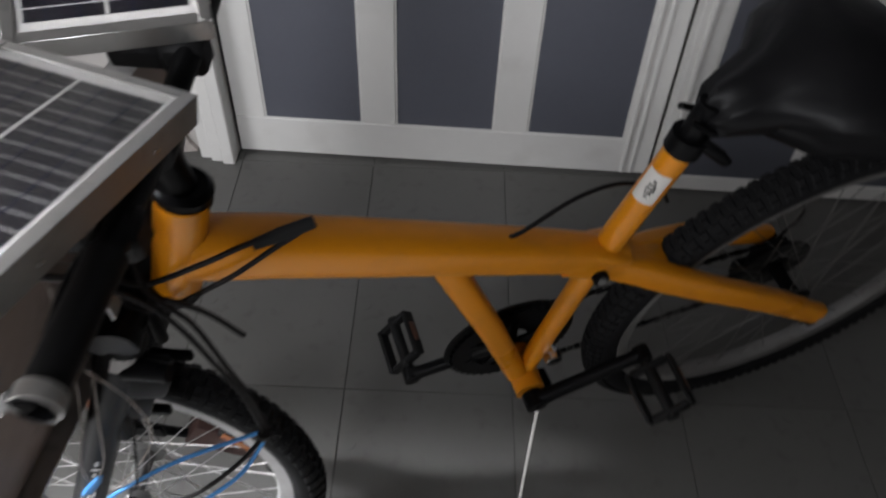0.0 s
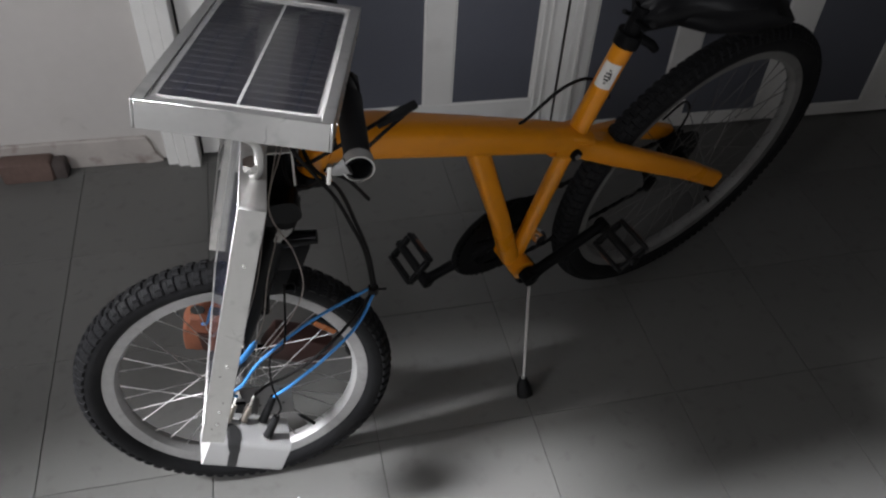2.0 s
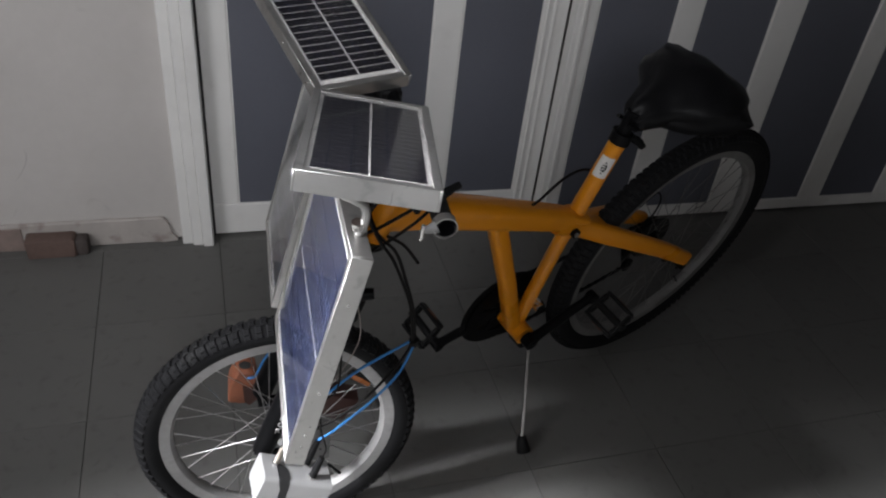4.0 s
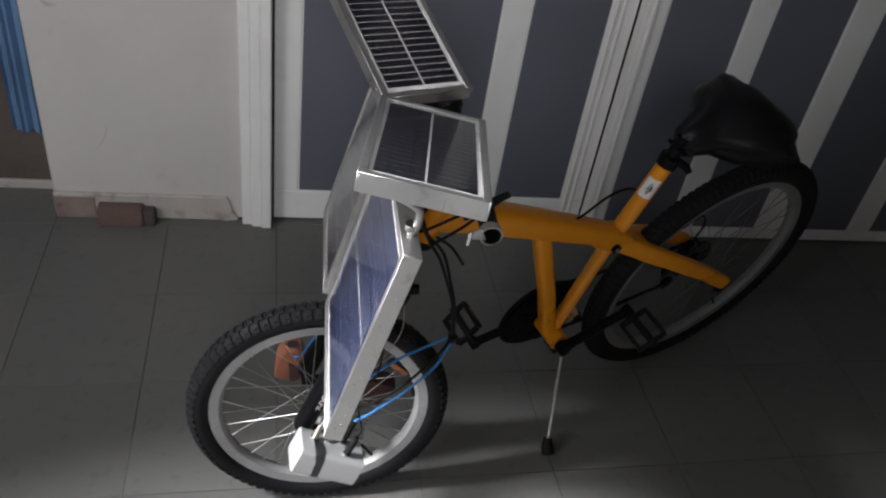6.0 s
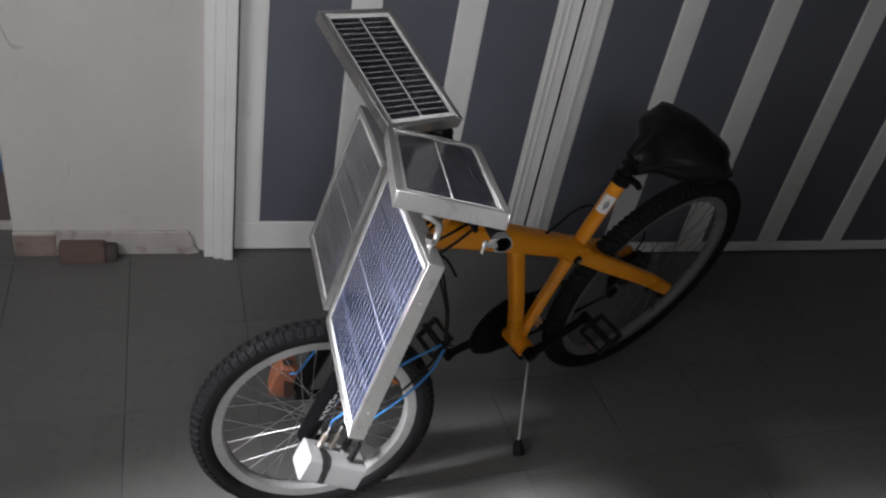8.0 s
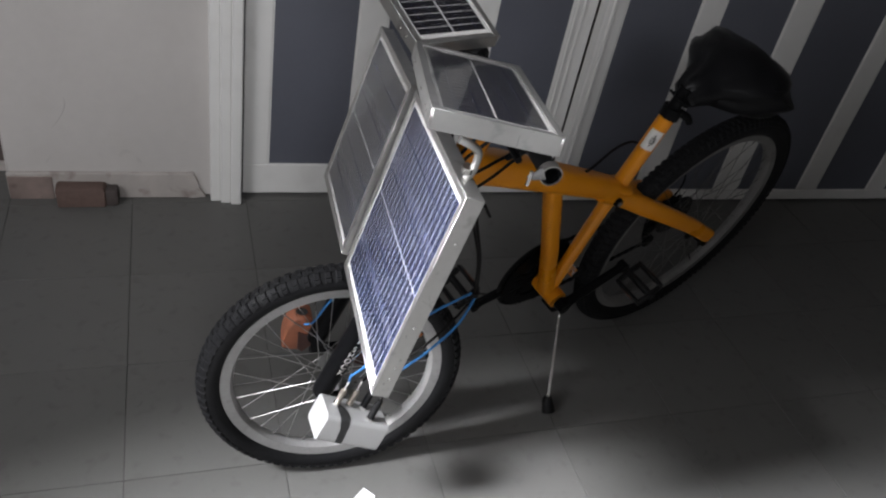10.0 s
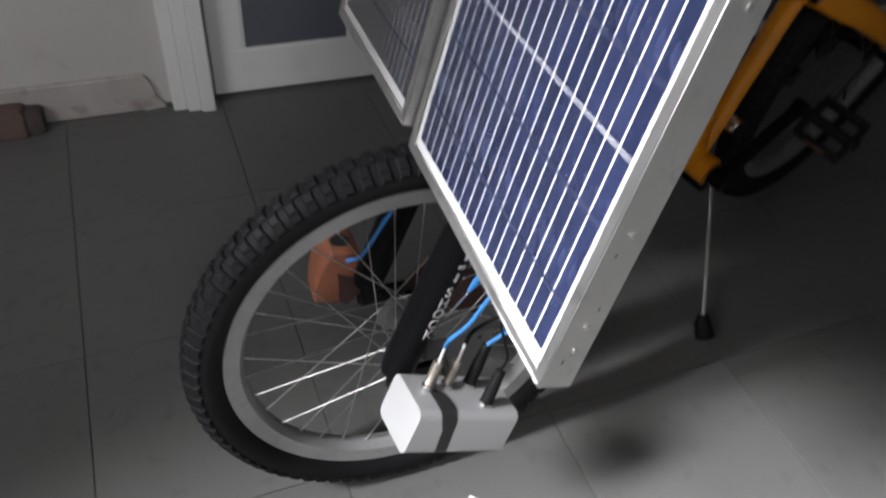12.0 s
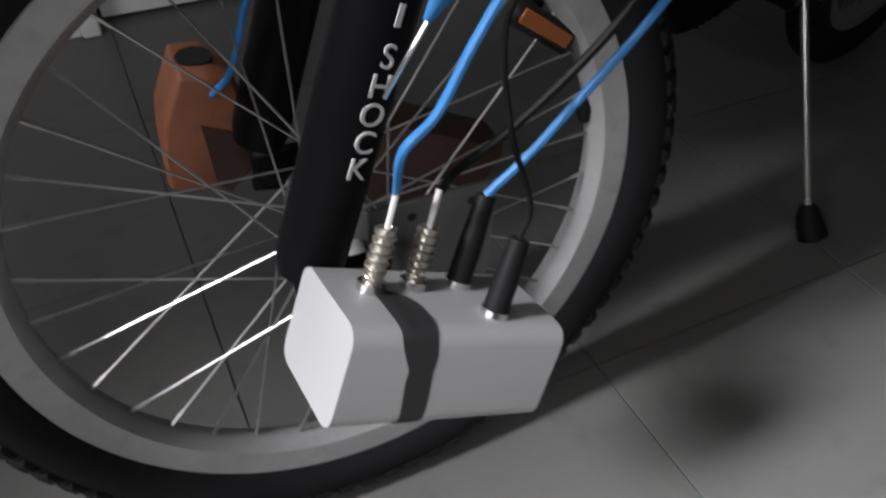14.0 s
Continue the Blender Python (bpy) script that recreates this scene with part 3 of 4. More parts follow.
for side in (1, -1):
    part("stay", section([bike_at(0.375, 0.008 * side, 0.572), bike_at(0.325, 0.016 * side, 0.546), bike_at(0.28, 0.029 * side, 0.522), bike_at(0.22, 0.045 * side, 0.492), bike_at(0.10, 0.062 * side, 0.421), bike_at(0.012, 0.076 * side, 0.362)], [0.026, 0.030, 0.030, 0.026, 0.024, 0.022], [0.040, 0.043, 0.043, 0.042, 0.040, 0.036]), M_YELLOW, swing)
    bm = bmesh.new()
    box(bm, bike_at(0.008, 0.069 * side, 0.344), (0.026, 0.006, 0.046), axes(AHEAD, LEFT, UP), 0.002)
    part("dropout", bm, M_BLACK, swing)
    part("axle_nut", tube([bike_at(0.008, 0.048 * side, 0.331), bike_at(0.008, 0.079 * side, 0.331)], 0.008, 6), M_BLACK, swing)
part("seat_collar", tube([bike_at(0.3185, 0, 0.765), bike_at(0.3135, 0, 0.787)], 0.0212, 20), M_BLACK, bicycle)
part("seat_post", tube([bike_at(0.3165, 0, 0.775), bike_at(0.303, 0, 0.83)], 0.0135, 16), M_BLACK, bicycle)
bm = tube([bike_at(0.306, 0.012, 0.782), bike_at(0.290, 0.024, 0.772), bike_at(0.276, 0.026, 0.756)], [0.009, 0.0085, 0.007], 10, flat=(1.0, 0.7))
part("seat_lever", bm, M_BLACK, bicycle)

for side in (1, -1):
    pivot = part("pivot_bolt", disc(bike_at(0.388, 0.027 * side, 0.574), LEFT, 0.0105, 0.009, 14), M_BLACK, bicycle)
    part("bolt_head", disc(bike_at(0.388, 0.0325 * side, 0.574), LEFT, 0.0055, 0.004, 6), M_PLATE, pivot)
part("yoke", section([bike_at(0.402, 0, 0.612), bike_at(0.372, 0, 0.597), bike_at(0.345, 0, 0.580)], [0.040, 0.056, 0.046], [0.016, 0.022, 0.014]), M_YELLOW, bicycle)

# saddle wrapped in a black bag
def saddle_shape():
    bm = bmesh.new()
    rows = []
    spec = [(0.335, 0.016, 0.018, 0.824), (0.322, 0.030, 0.033, 0.829), (0.29, 0.038, 0.037, 0.836), (0.255, 0.050, 0.044, 0.842), (0.215, 0.085, 0.064, 0.850), (0.165, 0.108, 0.075, 0.852), (0.11, 0.118, 0.080, 0.845), (0.06, 0.115, 0.078, 0.828), (0.02, 0.088, 0.066, 0.812), (0.0, 0.036, 0.034, 0.806)]
    for i, (s, w, h, z) in enumerate(spec):
        ring = []
        for k in range(28):
            a = 2 * math.pi * k / 28
            fold = 1 + 0.07 * noise.noise(Vector((s * 22, math.cos(a) * 2.2, math.sin(a) * 2.2))) + 0.05 * math.sin(7 * a + 30 * s)
            top = math.sin(a)
            ring.append(bm.verts.new(bike_at(0.30 + (s - 0.325) * 0.75 + 0.004 * math.sin(5 * a), math.cos(a) * w * fold, z - 0.008 + top * h * fold * (0.75 if top > 0 else 1.0))))
        rows.append(ring)
    for a, b in zip(rows, rows[1:]):
        for k in range(28):
            bm.faces.new((a[k], a[(k + 1) % 28], b[(k + 1) % 28], b[k]))
    bm.faces.new(rows[0]), bm.faces.new(list(reversed(rows[-1])))
    return bm


saddle = part("saddle", saddle_shape(), M_SADDLE, bicycle, "wide saddle wrapped in a creased black plastic bag")
for side in (1, -1):
    part("saddle_rail", tube(smooth_line([bike_at(0.33, 0.012 * side, 0.822), bike_at(0.29, 0.02 * side, 0.80), bike_at(0.2, 0.024 * side, 0.80), bike_at(0.1, 0.034 * side, 0.815)]), 0.0038, 8), M_BLACK, saddle)

# cranks, pedals and chain
ring_c = BB - LEFT * 0.05
bm = revolve(ring_c, LEFT, [(0.066, -0.002), (0.097, -0.002), (0.097, 0.002), (0.066, 0.002)], 60)
crank = part("crankset", bm, M_BLACK, bicycle, "black crankset with a toothed chainring")
bm = bmesh.new()
n, u, w = ring_axes(LEFT)
for k in range(42):
    a = 2 * math.pi * k / 42
    d = u * math.cos(a) + w * math.sin(a)
    box(bm, ring_c + d * 0.0985, (0.005, 0.003, 0.006), axes(n.cross(d), n, d))
part("chainring_teeth", bm, M_BLACK, crank, smooth=False)
bm = revolve(ring_c - LEFT * 0.007, LEFT, [(0.030, -0.0015), (0.108, -0.0015), (0.108, 0.0015), (0.030, 0.0015)], 60)
part("chain_guard", bm, M_PLASTIC, crank)
for k in range(5):
    a = 2 * math.pi * k / 5
    d = u * math.cos(a) + w * math.sin(a)
    bm = bmesh.new()
    box(bm, ring_c + d * 0.042, (0.016, 0.006, 0.062), axes(n.cross(d), n, d), 0.002)
    part("spider_arm", bm, M_BLACK, crank)


def crank_arm(side, end):
    start = BB + LEFT * (0.052 * side)
    way = (end - start).normalized()
    bm = tube([start - LEFT * 0.012, start + LEFT * 0.012], 0.016, 14)
    tube([start, start + way * 0.03, end - way * 0.02, end], [0.014, 0.0115, 0.0105, 0.0125], 12, bm)
    tube([end - LEFT * 0.011, end + LEFT * 0.011], 0.0125, 12, bm)
    part("crank_arm", bm, M_BLACK, crank)


def pedal(centre, tip):
    """An open cage pedal, its long side tipped about the axle."""
    x = (AHEAD * math.cos(tip) + UP * math.sin(tip)).normalized()
    z = x.cross(LEFT) * -1
    ax = axes(x, LEFT, z)
    ob = part("pedal", tube([centre - LEFT * 0.046, centre + LEFT * 0.046], 0.009, 12), M_PLASTIC, bicycle, "black cage pedal with orange reflectors")
    for dx in (-0.033, 0.033):
        bm = bmesh.new()
        box(bm, centre + x * dx, (0.009, 0.080, 0.021), ax, 0.003)
        part("cage_plate", bm, M_PLASTIC, ob)
        bm = bmesh.new()
        box(bm, centre + x * (dx * 1.135), (0.003, 0.034, 0.011), ax, 0.001)
        part("reflector", bm, M_AMBER, ob)
    for dl in (-0.036, 0.036):
        bm = bmesh.new()
        box(bm, centre + LEFT * dl, (0.058, 0.010, 0.018), ax, 0.003)
        part("cage_rib", bm, M_PLASTIC, ob)


PED_L, PED_R = BB + AHEAD * -0.160 + UP * 0.068 + LEFT * 0.056, BB + AHEAD * 0.160 - UP * 0.050 - LEFT * 0.066
crank_arm(1, PED_L), crank_arm(-1, PED_R)
pedal(PED_L + LEFT * 0.058, radians(-32)), pedal(PED_R - LEFT * 0.060, radians(-50))


def chain_run(a, b, sag):
    bm = bmesh.new()
    steps = 34
    for k in range(steps):
        t = (k + 0.5) / steps
        p = a.lerp(b, t) - UP * (sag * math.sin(math.pi * t))
        way = (b - a).normalized()
        box(bm, p, (0.0105, 0.007 if k % 2 else 0.0045, 0.008), axes(way, LEFT, way.cross(LEFT)))
    return bm


cog = bike_at(0, -0.046, 0.338)
part("chain", chain_run(ring_c + UP * 0.098 - AHEAD * 0.01, cog + UP * 0.047, 0.004), M_BLACK, crank, smooth=False)
part("chain", chain_run(ring_c - UP * 0.098 - AHEAD * 0.01, bike_at(0.012, -0.062, 0.205), 0.006), M_BLACK, crank, smooth=False)
bm = tube([bike_at(0.01, -0.066, 0.30), bike_at(0.03, -0.072, 0.262), bike_at(0.012, -0.072, 0.205)], [0.014, 0.013, 0.010], 10)
box(bm, bike_at(0.022, -0.072, 0.285), (0.05, 0.016, 0.028), axes(AHEAD, LEFT, UP), 0.004)
tube([bike_at(0.012, -0.066, 0.205), bike_at(0.012, -0.058, 0.205)], 0.02, 14, bm)
tube([bike_at(0.034, -0.066, 0.262), bike_at(0.034, -0.058, 0.262)], 0.018, 14, bm)
part("rear_derailleur", bm, M_BLACK, bicycle)
bm = tube(smooth_line([bike_at(0.03, -0.082, 0.40), bike_at(-0.03, -0.088, 0.42), bike_at(-0.06, -0.088, 0.37), bike_at(-0.02, -0.08, 0.30)]), 0.0025, 8)
part("gear_cable", bm, M_WIRE_BLACK, bicycle)
bm = tube(smooth_line([bike_at(0.515, 0.0, 0.676), bike_at(0.49, 0.0, 0.684), bike_at(0.425, -0.012, 0.703), bike_at(0.365, -0.02, 0.697), bike_at(0.30, -0.03, 0.65), bike_at(0.27, -0.04, 0.60)]), 0.0028, 8)
part("brake_cable", bm, M_WIRE_BLACK, bicycle)
# kickstand
place["frame"] = UPRIGHT
stand_foot = Vector((0.340, -0.868, 0.002))
stand_top = LEANING @ bike_at(0.432, 0.035, 0.262)
stand = part("kickstand", tube([stand_top, stand_foot], 0.0043, 12), M_STEEL, bicycle, "thin chrome kickstand with a black rubber foot")
low = stand_foot + (stand_top - stand_foot) * 0.16
part("rubber_foot", tube([low, low.lerp(stand_foot, 0.3), stand_foot + Vector((0.006, 0.002, 0.004))], [0.008, 0.0125, 0.0155], 12), M_PLASTIC, stand)
place["frame"] = LEANING
bm = bmesh.new()
box(bm, bike_at(0.435, 0.018, 0.258), (0.05, 0.045, 0.022), axes(AHEAD, LEFT, UP), 0.004)
part("stand_bracket", bm, M_BLACK, stand)
bm = revolve(bike_at(0.42, 0.020, 0.36), LEFT, [(0.0, -0.01), (0.012, -0.01), (0.014, 0.0), (0.012, 0.01), (0.0, 0.01)], 14, closed=False)
part("cable_guide", bm, M_STEEL, bicycle)

# ---- fork, stem and handlebar, turned to the right ----
place["frame"] = STEERED
fork = part("fork", section([Vector((-0.045, -0.868, 0.745)), Vector((-0.045, -0.79, 0.752)), Vector((-0.062, -0.695, 0.732))], 0.058, 0.046), M_BLACK, bicycle, "black suspension fork")
LEG_LOW, LEG_TOP = Vector((-0.2165, -0.923, 0.266)), Vector((-0.048, -0.846, 0.708))
leg_way = (LEG_TOP - LEG_LOW).normalized()
for side, shift in (("left", Vector((0, 0, 0))), ("right", Vector((0.007, 0.145, -0.022)))):
    a, b = LEG_LOW + shift, LEG_TOP + shift
    a = a.lerp(b, 0.15)
    bm = tube([a, a + leg_way * 0.012, a.lerp(b, 0.5), b - leg_way * 0.02, b], [0.0175, 0.0200, 0.0208, 0.0222, 0.0235], 20)
    part("slider", bm, M_BLACK, fork)
    part("dust_boot", tube([b - leg_way * 0.004, b + leg_way * 0.012, b + leg_way * 0.022, b + leg_way * 0.045], [0.0235, 0.0245, 0.0205, 0.0185], 20), M_PLASTIC, fork)
    bm = bmesh.new()
    box(bm, a + Vector((0.022, 0.004 if side == "left" else -0.004, -0.022)), (0.060, 0.008, 0.034), None, 0.003)
    part("fork_end", bm, M_BLACK, fork)
mid_l = LEG_LOW.lerp(LEG_TOP, 0.80)
bm = tube(smooth_line([mid_l, mid_l + Vector((-0.008, 0.03, 0.03)), mid_l + Vector((-0.008, 0.12, 0.022)), mid_l + Vector((0.007, 0.145, -0.022))]), 0.012, 12)
part("fork_arch", bm, M_BLACK, fork)
for k, up_at in enumerate((0.62, 0.635)):
    p = LEG_LOW.lerp(LEG_TOP, up_at) + Vector((0.026, 0.135 * k, -0.022 * k))
    bm = tube([p, p + Vector((0.012, 0.01 - 0.02 * k, 0.10))], [0.009, 0.007], 10)
    box(bm, p + Vector((0.022, 0.028 - 0.056 * k, 0.012)), (0.055, 0.012, 0.014), None, 0.003)
    part("front_brake_arm", bm, M_BLACK, fork)
front_face = Vector((0.42, -0.75, 0.40))
front_face = (front_face - leg_way * front_face.dot(leg_way)).normalized()
bm = bmesh.new()
rows = []
for dz in (-0.018, -0.006, 0.006):
    rows.append([bm.verts.new(LEG_TOP + leg_way * dz + (front_face * math.cos(a) + leg_way.cross(front_face) * math.sin(a)) * 0.0240) for a in (radians(-28 + 8 * k) for k in range(8))])
for a, b in zip(rows, rows[1:]):
    for k in range(7):
        bm.faces.new((a[k], a[k + 1], b[k + 1], b[k]))
bmesh.ops.solidify(bm, geom=bm.faces[:], thickness=-0.0006)
part("leg_label", bm, M_LABEL, fork, "bright silver label on the fork leg")
crown_ax = axes(leg_way.cross(front_face), front_face, leg_way)
bm = bmesh.new()
box(bm, LEG_LOW.lerp(LEG_TOP, 0.86) + Vector((0.034, 0.006, 0.0)), (0.046, 0.030, 0.052), crown_ax, 0.007, 2)
box(bm, LEG_LOW.lerp(LEG_TOP, 0.74) + Vector((0.030, 0.012, 0.0)), (0.034, 0.022, 0.060), crown_ax, 0.006, 2)
part("brake_caliper", bm, M_BLACK, fork, "black front brake body beside the fork leg")
part("brake_boss", tube([Vector((-0.045, -0.862, 0.688)), Vector((0.002, -0.868, 0.694))], [0.013, 0.010], 10), M_BLACK, fork)
part("steerer", tube([Vector((-0.03, -0.797, 0.735)), HEAD_LOW], 0.02, 16), M_BLACK, fork)
for p, q in ((HEAD_LOW, -1), (HEAD_TOP, 1)):
    way = (HEAD_TOP - HEAD_LOW).normalized() * q
    part("headset_cup", tube([p - way * 0.004, p + way * 0.010, p + way * 0.016], [0.027, 0.027, 0.021], 20), M_BLACK, bicycle)


def lettering(name, text, size, matrix, material, parent, label="", thick=0.0004):
    cu = bpy.data.curves.new(name, "FONT")
    cu.body, cu.size, cu.extrude, cu.align_x, cu.align_y = text, size, thick, "CENTER", "CENTER"
    tmp = bpy.data.objects.new(name, cu)
    scene.collection.objects.link(tmp)
    me = bpy.data.meshes.new_from_object(tmp.evaluated_get(bpy.context.evaluated_depsgraph_get()))
    bpy.data.objects.remove(tmp)
    bm = bmesh.new()
    bm.from_mesh(me)
    bpy.data.meshes.remove(me)
    bmesh.ops.transform(bm, verts=bm.verts, matrix=matrix)
    return part(name, bm, material, parent, label, smooth=False)


# lettering down the left fork leg
out = Vector((0.14, -0.98, 0.1))
out = (out - leg_way * out.dot(leg_way)).normalized()
across = leg_way.cross(out)
for k, ch in enumerate("SHOCK"):
    centre = LEG_LOW.lerp(LEG_TOP, 0.435 - 0.0315 * k) + out * 0.0209
    m = Matrix.Translation(centre) @ axes(across, leg_way, out).to_4x4()
    lettering("letter", ch, 0.0175, m, M_DECAL, fork, "white letter on the fork leg")

bm = bmesh.new()
for k, (wide, high) in enumerate(((0.003, 0.011), (0.0085, 0.0035), (0.004, 0.010))):
    box(bm, LEG_LOW.lerp(LEG_TOP, 0.478 + 0.030 * k) + out * 0.0209, (wide, high, 0.0006), axes(across, leg_way, out))
part("worn_marking", bm, M_DECAL, fork, "worn white bars on the fork leg", smooth=False)

BAR_L, BAR_M, BAR_R = Vector((0.044, -1.040, 0.994)), Vector((0.040, -0.785, 0.958)), Vector((0.042, -0.535, 0.968))
bar = part("handlebar", tube(smooth_line([BAR_L, Vector((0.047, -0.93, 0.984)), BAR_M, Vector((0.044, -0.64, 0.966)), BAR_R]), 0.0115, 14, closed_ends=False), M_BLACK, bicycle, "black steel handlebar turned to one side")
part("stem", tube([HEAD_TOP, Vector((0.034, -0.784, 0.93)), BAR_M], [0.017, 0.017, 0.014], 16), M_BLACK, bicycle)
part("stem_clamp", tube([BAR_M + Vector((0, -0.026, 0.003)), BAR_M + Vector((0, 0.026, 0.0))], 0.019, 16), M_BLACK, bicycle)
for end, way in ((BAR_L, Vector((0.02, 0.99, -0.1)).normalized()), (BAR_R, Vector((0.0, -1.0, 0.0)))):
    pts = [end + way * d for d in (0.0, 0.004, 0.03, 0.06, 0.09, 0.12)]
    grip = part("grip", tube(pts, [0.0140, 0.0140, 0.0136, 0.0142, 0.0138, 0.0150], 18, closed_ends=False), M_PLASTIC, bar, "black rubber grip, open at its end")
    part("grip_bore", tube([end + way * 0.002, end + way * 0.12], 0.0118, 16, closed_ends=False), M_BLACK, bar)
    bm = bmesh.new()
    p = end + way * 0.15
    box(bm, p + Vector((-0.006, 0, -0.012)), (0.04, 0.034, 0.036), None, 0.006)
    box(bm, p + Vector((-0.048, 0.0, -0.014)), (0.052, 0.026, 0.026), None, 0.005)
    part("brake_lever", bm, M_PLASTIC, bar)
    sgn = 1 if way.y > 0 else -1
    part("lever_blade", tube(smooth_line([p + Vector((-0.016, 0, -0.012)), p + Vector((-0.026, -0.04 * sgn, -0.012)), p + Vector((-0.024, -0.085 * sgn, -0.010))]), 0.0055, 10), M_BLACK, bar)
# silver clamp ring with its bolt at the end of the near grip
clamp_c = BAR_L + Vector((0.0, 0.006, 0.0))
bm = revolve(clamp_c, (0.02, 0.99, -0.1), [(0.0141, -0.005), (0.0158, -0.005), (0.0158, 0.008), (0.0141, 0.008)], 28)
clamp = part("bar_clamp", bm, M_ALU, bar, "silver clamp ring with a bolt")
bm = bmesh.new()
tube([clamp_c + Vector((-0.010, 0, 0.001)), clamp_c + Vector((-0.019, 0, -0.003)), clamp_c + Vector((-0.031, 0.001, -0.008))], [0.0115, 0.0075, 0.0035], 10, bm, flat=(1.0, 0.6), up=(0, 0, 1))
part("clamp_lug", bm, M_PLATE, bar)
part("clamp_bolt", tube([clamp_c + Vector((-0.030, -0.002, -0.018)), clamp_c + Vector((-0.028, 0, 0.004))], 0.003, 8), M_STEEL, bar)

# cables from the bar, tied together before the front wheel
TIE = Vector((0.080, -0.873, 0.562))
for pts in (
        [(-0.01, -0.93, 0.965), (-0.02, -0.88, 0.88), (0.005, -0.852, 0.80), (0.030, -0.855, 0.757), (0.052, -0.862, 0.70), (0.069, -0.866, 0.645), TIE],
        [(0.03, -0.70, 0.945), (-0.01, -0.79, 0.87), (0.0, -0.838, 0.81), (0.036, -0.848, 0.765), (0.058, -0.858, 0.70), (0.074, -0.864, 0.64), TIE + Vector((0.004, 0.004, 0))],
        [(0.02, -0.86, 0.95), (-0.02, -0.845, 0.85), (-0.010, -0.828, 0.795), (0.047, -0.815, 0.815), (0.092, -0.797, 0.829), (0.148, -0.775, 0.838)],
        [(0.025, -0.66, 0.95), (-0.03, -0.82, 0.82), (-0.012, -0.832, 0.755), (0.06, -0.811, 0.782), (0.11, -0.79, 0.812), (0.148, -0.775, 0.836)],
        [(0.02, -0.845, 0.80), (0.05, -0.84, 0.772), (0.078, -0.838, 0.728)]):
    part("control_cable", tube(smooth_line(pts, 8), 0.0029, 8), M_WIRE_BLACK, bicycle)
part("cable_sleeve", tube([(0.095, -0.796, 0.826), (0.12, -0.786, 0.832), (0.150, -0.773, 0.838)], [0.0055, 0.0075, 0.0065], 10), M_RUBBER, bicycle)


# ---- solar panels ----
def solar_panel(name, centre, x, y, wide, high, deep, along, cell, label):
    """A framed panel facing x cross y. along: 'x' lays 18 strips side by side across its width in two halves up its height, 'y' the other way."""
    c, x = Vector(centre), Vector(x).normalized()
    y = (Vector(y) - x * Vector(y).dot(x)).normalized()
    z = x.cross(y)
    ax = axes(x, y, z)
    t = thing(name, c - z * deep, label, "solar panel", "solar panels on the bicycle")

    def at(u, v, h):
        return c + x * u + y * v + z * h

    lip = 0.011
    for sx in (-1, 1):
        bm = bmesh.new()
        box(bm, at(sx * (wide / 2 - 0.00125), 0, -deep / 2), (0.0025, high, deep), ax, 0.0006)
        box(bm, at(sx * (wide / 2 - lip / 2), 0, -0.001), (lip, high - 0.004, 0.002), ax, 0.0005)
        fr = part("frame_rail", bm, M_ALU, t)
        for v in (-0.398, -0.335, -0.117, 0.30):
            part("rivet", disc(at(sx * (wide / 2 + 0.0006), v * high, -deep * 0.55), x, 0.0019, 0.0016, 12), M_STEEL, fr)
    for sy in (-1, 1):
        bm = bmesh.new()
        box(bm, at(0, sy * (high / 2 - 0.00125), -deep / 2), (wide - 0.0056, 0.0025, deep), ax, 0.0006)
        box(bm, at(0, sy * (high / 2 - lip / 2), -0.0013), (wide - 2 * lip - 0.0004, lip, 0.002), ax, 0.0005)
        part("frame_rail", bm, M_ALU, t)
    bm = bmesh.new()
    box(bm, at(0, 0, -0.0045), (wide - 0.008, high - 0.008, 0.0018), ax)
    part("back_sheet", bm, M_SHEET, t, "white laminated sheet under the cells", smooth=False)
    bm = bmesh.new()
    box(bm, at(0, 0, -0.0068), (wide - 0.008, high - 0.008, 0.0016), ax)
    part("panel_back", bm, M_BACK, t, smooth=False)
    margin_long, margin_end, gap, strips = 0.017, 0.021, 0.0026, 18
    if along == "x":
        pitch = (wide - 2 * margin_long) / strips
        long = (high - 2 * margin_end - 0.0014) / 2
        size = (pitch - gap, long, 0.0006)
    else:
        pitch = (high - 2 * margin_end) / strips
        long = (wide - 2 * margin_long - 0.003) / 2
        size = (long, pitch - 0.0017, 0.0006)
    bm = bmesh.new()
    box(bm, (0, 0, 0), size)
    me = bpy.data.meshes.new("cell")
    bm.to_mesh(me)
    bm.free()
    me.materials.append(cell)
    bus = bmesh.new()
    for half in (-1, 1):
        for k in range(strips):
            off = (k - (strips - 1) / 2) * pitch
            u, v = (off, half * (long / 2 + 0.0007)) if along == "x" else (half * (long / 2 + 0.0015), off)
            ob = new("cell", me)
            ob.parent = t
            ob.matrix_basis = Matrix.Translation(-BASE[t]) @ place["frame"] @ Matrix.Translation(at(u, v, -0.0032)) @ ax.to_4x4()
        for q in (0.30, 0.72):
            for k in range(strips):
                off = (k - (strips - 1) / 2) * pitch
                d = half * (0.002 + long * q)
                u, v = (off, d) if along == "x" else (d, off)
                size_b = (pitch, 0.0027, 0.0004) if along == "x" else (0.0012, pitch * 0.98, 0.0004)
                box(bus, at(u, v, -0.0027), size_b, ax)
    part("bus_strips", bus, M_BUS, t, smooth=False)
    me2 = bmesh.new()
    if along == "x":
        box(me2, at(0, 0, -0.0026), (wide - 2 * margin_long, 0.0010, 0.0004), ax)
    else:
        box(me2, at(0, 0, -0.0026), (0.0020, high - 2 * margin_end, 0.0004), ax)
